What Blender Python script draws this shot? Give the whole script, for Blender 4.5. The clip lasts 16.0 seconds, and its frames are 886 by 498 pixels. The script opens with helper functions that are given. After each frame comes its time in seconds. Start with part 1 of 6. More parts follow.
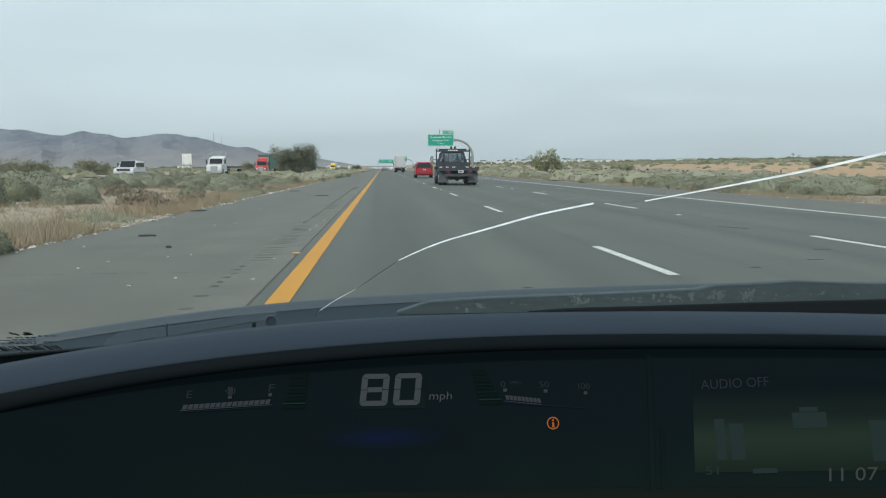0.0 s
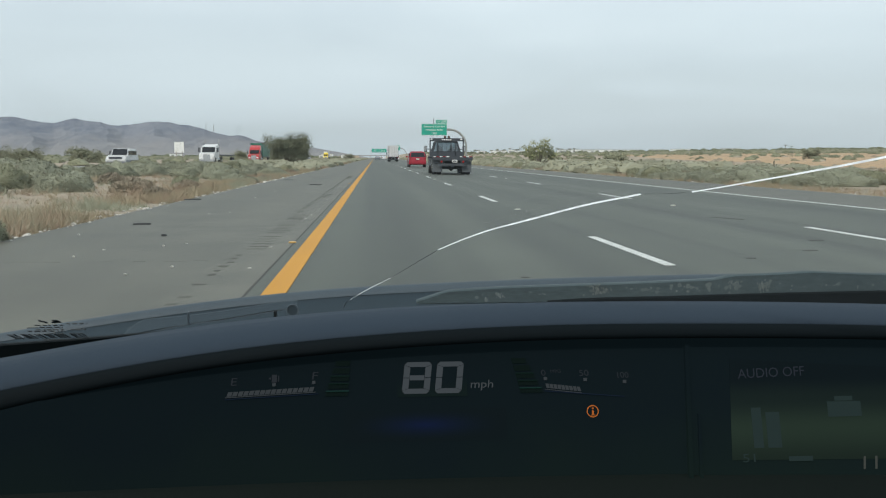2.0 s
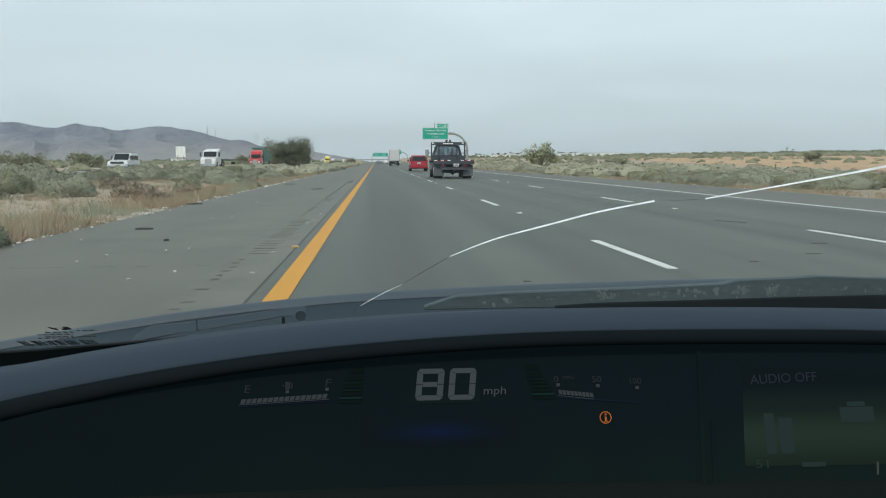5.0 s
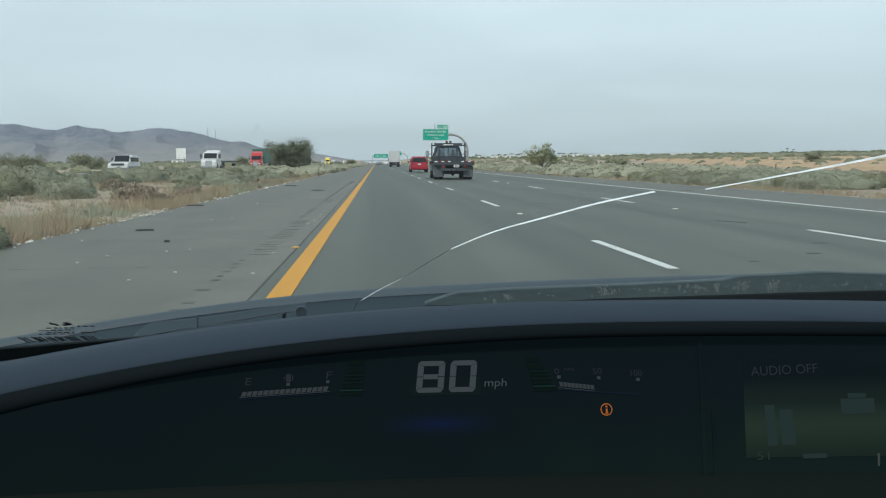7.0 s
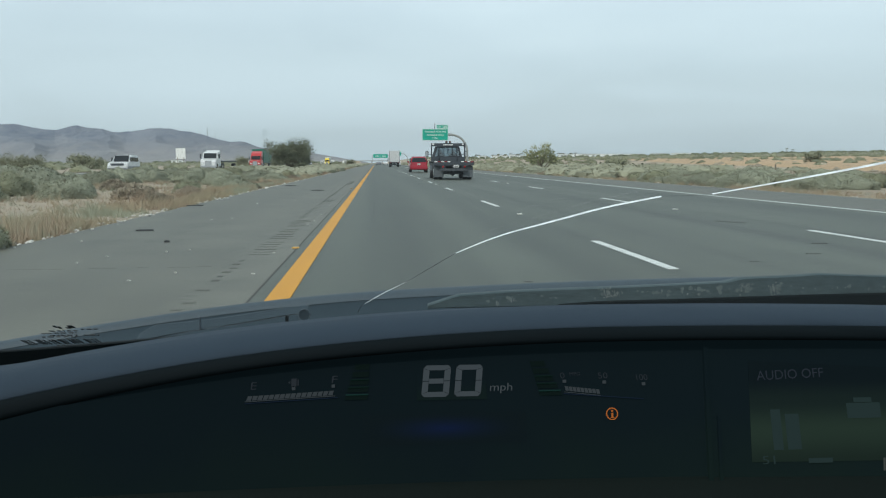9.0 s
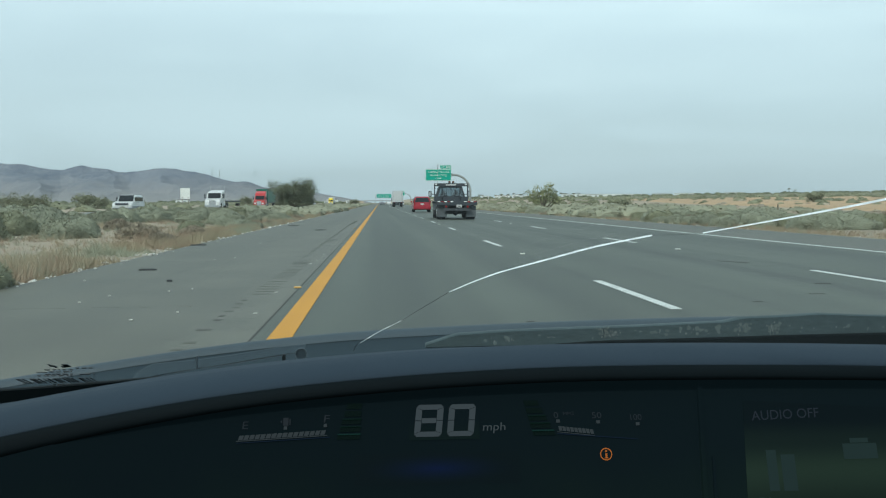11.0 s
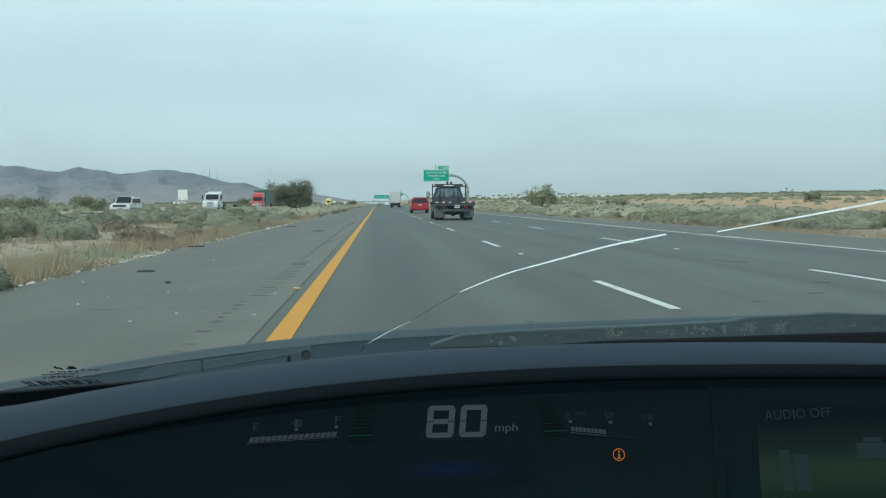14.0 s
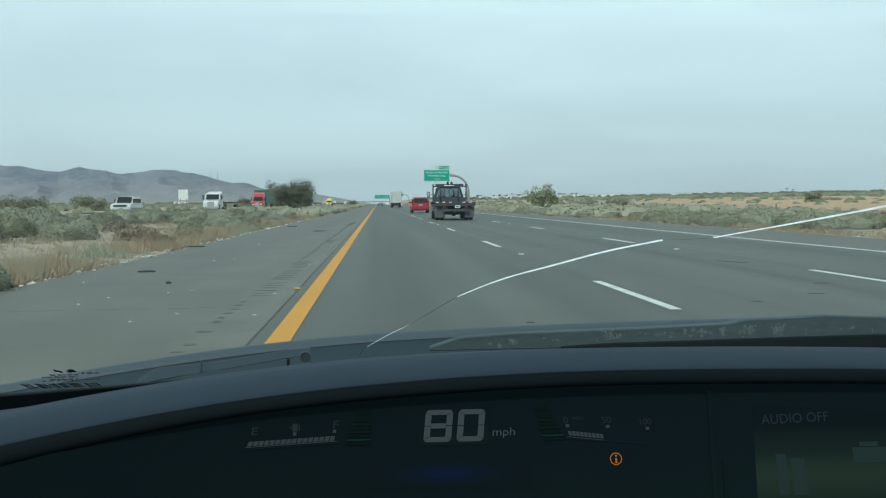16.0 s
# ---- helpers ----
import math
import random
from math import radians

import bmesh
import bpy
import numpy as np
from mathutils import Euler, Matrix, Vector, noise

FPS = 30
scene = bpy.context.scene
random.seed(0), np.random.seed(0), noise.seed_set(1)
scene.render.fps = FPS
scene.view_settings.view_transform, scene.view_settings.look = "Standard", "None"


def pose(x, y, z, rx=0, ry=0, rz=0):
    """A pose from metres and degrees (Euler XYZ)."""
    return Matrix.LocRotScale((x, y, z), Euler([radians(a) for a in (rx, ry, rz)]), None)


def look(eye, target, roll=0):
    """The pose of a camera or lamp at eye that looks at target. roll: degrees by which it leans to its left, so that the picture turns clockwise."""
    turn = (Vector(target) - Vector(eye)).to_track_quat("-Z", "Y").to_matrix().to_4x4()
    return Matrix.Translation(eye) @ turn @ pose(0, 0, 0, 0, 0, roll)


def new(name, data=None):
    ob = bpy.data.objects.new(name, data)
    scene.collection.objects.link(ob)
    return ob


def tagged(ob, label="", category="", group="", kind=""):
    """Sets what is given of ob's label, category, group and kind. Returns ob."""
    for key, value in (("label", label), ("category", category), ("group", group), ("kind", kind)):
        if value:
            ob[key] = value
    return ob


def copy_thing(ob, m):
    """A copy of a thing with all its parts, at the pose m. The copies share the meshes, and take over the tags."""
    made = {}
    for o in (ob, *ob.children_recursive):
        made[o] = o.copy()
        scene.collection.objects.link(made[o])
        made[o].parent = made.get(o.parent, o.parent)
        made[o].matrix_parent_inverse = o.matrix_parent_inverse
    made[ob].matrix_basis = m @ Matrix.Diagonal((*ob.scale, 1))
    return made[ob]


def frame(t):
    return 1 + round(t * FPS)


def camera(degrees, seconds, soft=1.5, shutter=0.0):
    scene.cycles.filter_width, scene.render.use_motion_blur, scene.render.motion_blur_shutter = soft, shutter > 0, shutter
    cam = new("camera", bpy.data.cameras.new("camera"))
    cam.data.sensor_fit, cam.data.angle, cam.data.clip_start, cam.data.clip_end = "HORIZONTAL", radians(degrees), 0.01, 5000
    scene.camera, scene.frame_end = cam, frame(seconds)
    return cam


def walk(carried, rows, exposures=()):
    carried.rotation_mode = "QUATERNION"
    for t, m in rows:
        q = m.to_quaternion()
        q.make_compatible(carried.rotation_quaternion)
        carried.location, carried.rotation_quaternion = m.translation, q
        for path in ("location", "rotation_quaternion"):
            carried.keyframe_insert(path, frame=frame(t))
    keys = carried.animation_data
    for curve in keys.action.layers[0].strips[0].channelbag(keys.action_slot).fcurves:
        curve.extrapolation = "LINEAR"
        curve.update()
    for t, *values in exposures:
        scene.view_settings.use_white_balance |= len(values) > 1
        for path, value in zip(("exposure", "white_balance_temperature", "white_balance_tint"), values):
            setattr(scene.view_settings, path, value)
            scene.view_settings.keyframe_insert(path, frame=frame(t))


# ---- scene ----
# ---- camera: held behind the windscreen of a car, steady behind the traffic ahead ----
cam = camera(54.0, 16.0, soft=1.15)
PATH = [
    (0, pose(0.0483, 0.0049, 1.0297, 84.690, 0.100, -4.018)),
    (0.5, pose(0.0293, 0.0068, 1.0130, 84.282, 0.127, -4.575)),
    (1, pose(0.0093, 0.0024, 1.0139, 84.089, 0.174, -4.619)),
    (1.5, pose(0.0130, 0.0012, 1.0158, 83.881, -0.002, -4.535)),
    (2, pose(0.0064, 0.0017, 1.0303, 84.005, -0.172, -4.471)),
    (2.5, pose(0.0028, 0.0029, 1.0363, 83.980, 0.174, -4.498)),
    (3, pose(-0.0017, 0.0008, 1.0307, 83.972, -0.229, -4.471)),
    (3.5, pose(0.0000, 0.0000, 1.0300, 83.879, -0.000, -4.406)),
    (4, pose(0.0003, -0.0004, 1.0297, 83.976, -0.301, -4.435)),
    (4.5, pose(-0.0030, 0.0014, 1.0338, 84.182, -0.126, -4.407)),
    (7, pose(-0.0031, 0.0003, 1.0255, 84.331, 0.121, -4.368)),
    (7.5, pose(-0.0041, 0.0029, 1.0261, 84.293, -0.064, -4.469)),
    (8, pose(-0.0057, 0.0020, 1.0272, 84.269, 0.233, -4.465)),
    (8.5, pose(-0.0044, 0.0021, 1.0280, 84.280, 0.092, -4.455)),
    (9, pose(-0.0080, 0.0018, 1.0289, 84.334, 0.106, -4.392)),
    (9.5, pose(-0.0019, -0.0011, 1.0283, 86.325, -0.059, -4.226)),
    (12, pose(0.0006, -0.0003, 1.0282, 87.044, 0.217, -4.247)),
    (12.5, pose(-0.0062, 0.0011, 1.0271, 87.102, 0.205, -4.407)),
    (13, pose(-0.0054, 0.0035, 1.0283, 87.001, 0.116, -4.455)),
    (13.5, pose(-0.0123, 0.0050, 1.0262, 87.051, 0.214, -4.389)),
    (14, pose(-0.0103, 0.0042, 1.0274, 86.992, 0.243, -4.325)),
    (14.5, pose(-0.0072, 0.0022, 1.0291, 87.114, 0.067, -4.376)),
    (15, pose(-0.0102, 0.0012, 1.0287, 87.102, 0.211, -4.367)),
    (15.5, pose(-0.0027, -0.0002, 1.0307, 86.973, 0.416, -4.305)),
    (16, pose(-0.0082, 0.0014, 1.0318, 86.989, 0.245, -4.294)),
]
walk(cam, PATH, [(0.0, 0.04, 6420, 8.5), (0.5, 0.15, 6500, 10.0), (1.0, 0.10, 6560, 11.0), (1.5, 0.22, 6620, 12.0), (2.0, 0.09, 6590, 11.6), (2.5, 0.11, 6565, 11.3), (3.5, 0.05, 6520, 10.2), (4.7, 0.05, 6480, 9.2), (6.8, 0.03, 6300, 7.0), (9.7, 0.03, 6250, 6.5), (11.8, 0.0, 6010, -3.6), (16.0, 0.0, 6010, -3.0)])

# ---- world and sun ----
SUN_EL, SUN_AZ = 41.0, 212.0   # degrees; azimuth clockwise from +y


def build_world():
    w = bpy.data.worlds.new("hazy_sky")
    scene.world = w
    w.use_nodes = True
    nt = w.node_tree
    nt.nodes.clear()
    out = nt.nodes.new("ShaderNodeOutputWorld")
    bg = nt.nodes.new("ShaderNodeBackground")
    sky = nt.nodes.new("ShaderNodeTexSky")
    sky.sky_type = "NISHITA"
    sky.sun_disc = False
    sky.sun_elevation, sky.sun_rotation = radians(SUN_EL), radians(SUN_AZ)
    sky.dust_density, sky.air_density = 3.0, 1.0
    scale = nt.nodes.new("ShaderNodeVectorMath")
    scale.operation = "SCALE"
    scale.inputs["Scale"].default_value = 0.085
    nt.links.new(sky.outputs[0], scale.inputs[0])
    tc = nt.nodes.new("ShaderNodeTexCoord")
    mp = nt.nodes.new("ShaderNodeMapping")
    mp.inputs["Scale"].default_value = (1.2, 2.0, 9.0)
    mp.inputs["Rotation"].default_value = (0.12, 0.25, 0.0)
    nt.links.new(tc.outputs["Generated"], mp.inputs["Vector"])
    nz = nt.nodes.new("ShaderNodeTexNoise")
    nz.inputs["Scale"].default_value = 1.6
    nz.inputs["Detail"].default_value = 5.0
    nz.inputs["Roughness"].default_value = 0.55
    nz.inputs["Distortion"].default_value = 0.6
    nt.links.new(mp.outputs[0], nz.inputs["Vector"])
    ramp = nt.nodes.new("ShaderNodeValToRGB")
    ramp.color_ramp.elements[0].position, ramp.color_ramp.elements[0].color = 0.30, (0.76, 0.76, 0.76, 1)
    ramp.color_ramp.elements[1].position, ramp.color_ramp.elements[1].color = 0.72, (0.98, 0.98, 0.98, 1)
    nt.links.new(nz.outputs["Fac"], ramp.inputs[0])
    mix = nt.nodes.new("ShaderNodeMix")
    mix.data_type = "RGBA"
    sepz = nt.nodes.new("ShaderNodeSeparateXYZ")
    nt.links.new(tc.outputs["Generated"], sepz.inputs[0])
    grad = nt.nodes.new("ShaderNodeValToRGB")
    grad.color_ramp.elements[0].position, grad.color_ramp.elements[0].color = 0.0, HAZE
    grad.color_ramp.elements[1].position, grad.color_ramp.elements[1].color = 0.22, CLOUD
    nt.links.new(sepz.outputs["Z"], grad.inputs[0])
    nt.links.new(grad.outputs[0], mix.inputs["B"])
    nt.links.new(ramp.outputs[0], mix.inputs["Factor"])
    nt.links.new(scale.outputs[0], mix.inputs["A"])
    nt.links.new(mix.outputs["Result"], bg.inputs["Color"])
    bg.inputs["Strength"].default_value = 1.0
    nt.links.new(bg.outputs[0], out.inputs["Surface"])


HAZE = (0.565, 0.655, 0.702, 1)     # thin high cloud near the horizon, and higher up
CLOUD = (0.85, 0.975, 1.035, 1)
build_world()
sun = new("sun", bpy.data.lights.new("sun", "SUN"))
sun.data.energy, sun.data.angle, sun.data.color = 2.0, radians(3.0), (1.0, 0.95, 0.87)
_d = Vector((math.sin(radians(SUN_AZ)) * math.cos(radians(SUN_EL)), math.cos(radians(SUN_AZ)) * math.cos(radians(SUN_EL)), math.sin(radians(SUN_EL))))
sun.matrix_world = look(_d * 50, (0, 0, 0))


# ---- materials ----
def mat(name, color, color2=None, rough=0.7, metal=0.0, big=1.0, fine=30.0, bump=0.0, spread=0.5, stretch=(1, 1, 1), per_object=0.0, island=0.0, spec=0.5):
    m = bpy.data.materials.new(name)
    m.use_nodes = True
    nt = m.node_tree
    b = nt.nodes["Principled BSDF"]
    b.inputs["Roughness"].default_value, b.inputs["Metallic"].default_value = rough, metal
    b.inputs["Specular IOR Level"].default_value = spec
    color2 = color2 or tuple(c * 0.75 for c in color)
    tc = nt.nodes.new("ShaderNodeTexCoord")
    mp = nt.nodes.new("ShaderNodeMapping")
    mp.inputs["Scale"].default_value = stretch
    nt.links.new(tc.outputs["Object"], mp.inputs["Vector"])
    n1 = nt.nodes.new("ShaderNodeTexNoise")
    n1.inputs["Scale"].default_value, n1.inputs["Detail"].default_value = big, 6.0
    n2 = nt.nodes.new("ShaderNodeTexNoise")
    n2.inputs["Scale"].default_value, n2.inputs["Detail"].default_value = fine, 3.0
    nt.links.new(mp.outputs[0], n1.inputs["Vector"])
    nt.links.new(mp.outputs[0], n2.inputs["Vector"])
    add = nt.nodes.new("ShaderNodeMath")
    add.operation = "MULTIPLY_ADD"
    add.inputs[1].default_value = 0.45
    nt.links.new(n2.outputs["Fac"], add.inputs[0])
    half = nt.nodes.new("ShaderNodeMath")
    half.operation = "MULTIPLY_ADD"
    half.inputs[1].default_value, half.inputs[2].default_value = 0.55, 0.0
    nt.links.new(n1.outputs["Fac"], half.inputs[0])
    nt.links.new(half.outputs[0], add.inputs[2])
    src = add.outputs[0]
    for amount, node, sock in ((per_object, "ShaderNodeObjectInfo", "Random"), (island, "ShaderNodeNewGeometry", "Random Per Island")):
        if amount:
            oi = nt.nodes.new(node)
            k = nt.nodes.new("ShaderNodeMath")
            k.operation = "MULTIPLY_ADD"
            k.inputs[1].default_value = amount
            nt.links.new(oi.outputs[sock], k.inputs[0])
            nt.links.new(src, k.inputs[2])
            k2 = nt.nodes.new("ShaderNodeMath")
            k2.operation = "SUBTRACT"
            k2.inputs[1].default_value = amount / 2
            nt.links.new(k.outputs[0], k2.inputs[0])
            src = k2.outputs[0]
    rp = nt.nodes.new("ShaderNodeValToRGB")
    rp.color_ramp.elements[0].position, rp.color_ramp.elements[0].color = 0.5 - spread / 2, (*color2, 1)
    rp.color_ramp.elements[1].position, rp.color_ramp.elements[1].color = 0.5 + spread / 2, (*color, 1)
    nt.links.new(src, rp.inputs[0])
    nt.links.new(rp.outputs[0], b.inputs["Base Color"])
    if bump:
        bp = nt.nodes.new("ShaderNodeBump")
        bp.inputs["Strength"].default_value, bp.inputs["Distance"].default_value = bump, 0.02
        nt.links.new(n2.outputs["Fac"], bp.inputs["Height"])
        nt.links.new(bp.outputs[0], b.inputs["Normal"])
    return m


def lit(name, color, strength, base=(0.005, 0.008, 0.009)):
    m = bpy.data.materials.new(name)
    m.use_nodes = True
    b = m.node_tree.nodes["Principled BSDF"]
    b.inputs["Base Color"].default_value = (*base, 1)
    b.inputs["Emission Color"].default_value = (*color, 1)
    b.inputs["Emission Strength"].default_value = strength
    b.inputs["Roughness"].default_value = 0.4
    b.inputs["Specular IOR Level"].default_value = 0.0
    return m


def pane(name, tint, gloss, dust=0.0):
    m = bpy.data.materials.new(name)
    m.use_nodes = True
    nt = m.node_tree
    nt.nodes.clear()
    out = nt.nodes.new("ShaderNodeOutputMaterial")
    tr = nt.nodes.new("ShaderNodeBsdfTransparent")
    tr.inputs[0].default_value = (*tint, 1)
    gl = nt.nodes.new("ShaderNodeBsdfGlossy")
    gl.inputs["Roughness"].default_value = 0.03
    mx = nt.nodes.new("ShaderNodeMixShader")
    mx.inputs[0].default_value = gloss
    nt.links.new(tr.outputs[0], mx.inputs[1])
    nt.links.new(gl.outputs[0], mx.inputs[2])
    last = mx
    if dust:   # a thin film of dust that scatters a little daylight
        tl = nt.nodes.new("ShaderNodeBsdfTranslucent")
        tl.inputs[0].default_value = (0.82, 0.9, 0.92, 1)
        last = nt.nodes.new("ShaderNodeMixShader")
        last.inputs[0].default_value = dust
        nt.links.new(mx.outputs[0], last.inputs[1])
        nt.links.new(tl.outputs[0], last.inputs[2])
    nt.links.new(last.outputs[0], out.inputs["Surface"])
    return m


def fracture(name, color, through_share):
    """Broken glass faces: white scatter, part of it light that comes through from the far side."""
    m = bpy.data.materials.new(name)
    m.use_nodes = True
    nt = m.node_tree
    nt.nodes.clear()
    out = nt.nodes.new("ShaderNodeOutputMaterial")
    df = nt.nodes.new("ShaderNodeBsdfDiffuse")
    tl = nt.nodes.new("ShaderNodeBsdfTranslucent")
    mx = nt.nodes.new("ShaderNodeMixShader")
    tc = nt.nodes.new("ShaderNodeTexCoord")
    nz = nt.nodes.new("ShaderNodeTexNoise")
    nz.inputs["Scale"].default_value, nz.inputs["Detail"].default_value = 90.0, 3.0
    rp = nt.nodes.new("ShaderNodeValToRGB")
    rp.color_ramp.elements[0].position, rp.color_ramp.elements[0].color = 0.25, (*tuple(c * 0.72 for c in color), 1)
    rp.color_ramp.elements[1].position, rp.color_ramp.elements[1].color = 0.55, (*color, 1)
    nt.links.new(tc.outputs["Object"], nz.inputs["Vector"])
    nt.links.new(nz.outputs["Fac"], rp.inputs[0])
    for b in (df, tl):
        nt.links.new(rp.outputs[0], b.inputs["Color"])
    mx.inputs[0].default_value = through_share
    nt.links.new(df.outputs[0], mx.inputs[1])
    nt.links.new(tl.outputs[0], mx.inputs[2])
    nt.links.new(mx.outputs[0], out.inputs["Surface"])
    return m


def road_mat(name, color, lanes=True, big=0.35, spread=0.24):
    """Worn grey asphalt: wheel paths and oil streaks run along y, patches and grain over them."""
    m = mat(name, color, tuple(c * 0.66 for c in color), rough=0.60, big=big, fine=24, bump=0.25, spread=spread, spec=0.43)
    nt = m.node_tree
    b = nt.nodes["Principled BSDF"]
    base = b.inputs["Base Color"].links[0].from_socket
    tc = nt.nodes.new("ShaderNodeTexCoord")
    mp = nt.nodes.new("ShaderNodeMapping")
    mp.inputs["Scale"].default_value = (1.15, 0.012, 1)
    nt.links.new(tc.outputs["Object"], mp.inputs["Vector"])
    nz = nt.nodes.new("ShaderNodeTexNoise")
    nz.inputs["Scale"].default_value, nz.inputs["Detail"].default_value = 1.0, 4.0
    nt.links.new(mp.outputs[0], nz.inputs["Vector"])
    rp = nt.nodes.new("ShaderNodeValToRGB")
    rp.color_ramp.elements[0].position, rp.color_ramp.elements[0].color = 0.36, (0.56, 0.57, 0.56, 1)
    rp.color_ramp.elements[1].position, rp.color_ramp.elements[1].color = 0.58, (1.04, 1.04, 1.03, 1)
    nt.links.new(nz.outputs["Fac"], rp.inputs[0])
    mx = nt.nodes.new("ShaderNodeMix")
    mx.data_type, mx.blend_type = "RGBA", "MULTIPLY"
    mx.inputs["Factor"].default_value = 1.0 if lanes else 0.4
    nt.links.new(base, mx.inputs["A"])
    nt.links.new(rp.outputs[0], mx.inputs["B"])
    nt.links.new(mx.outputs["Result"], b.inputs["Base Color"])
    return m


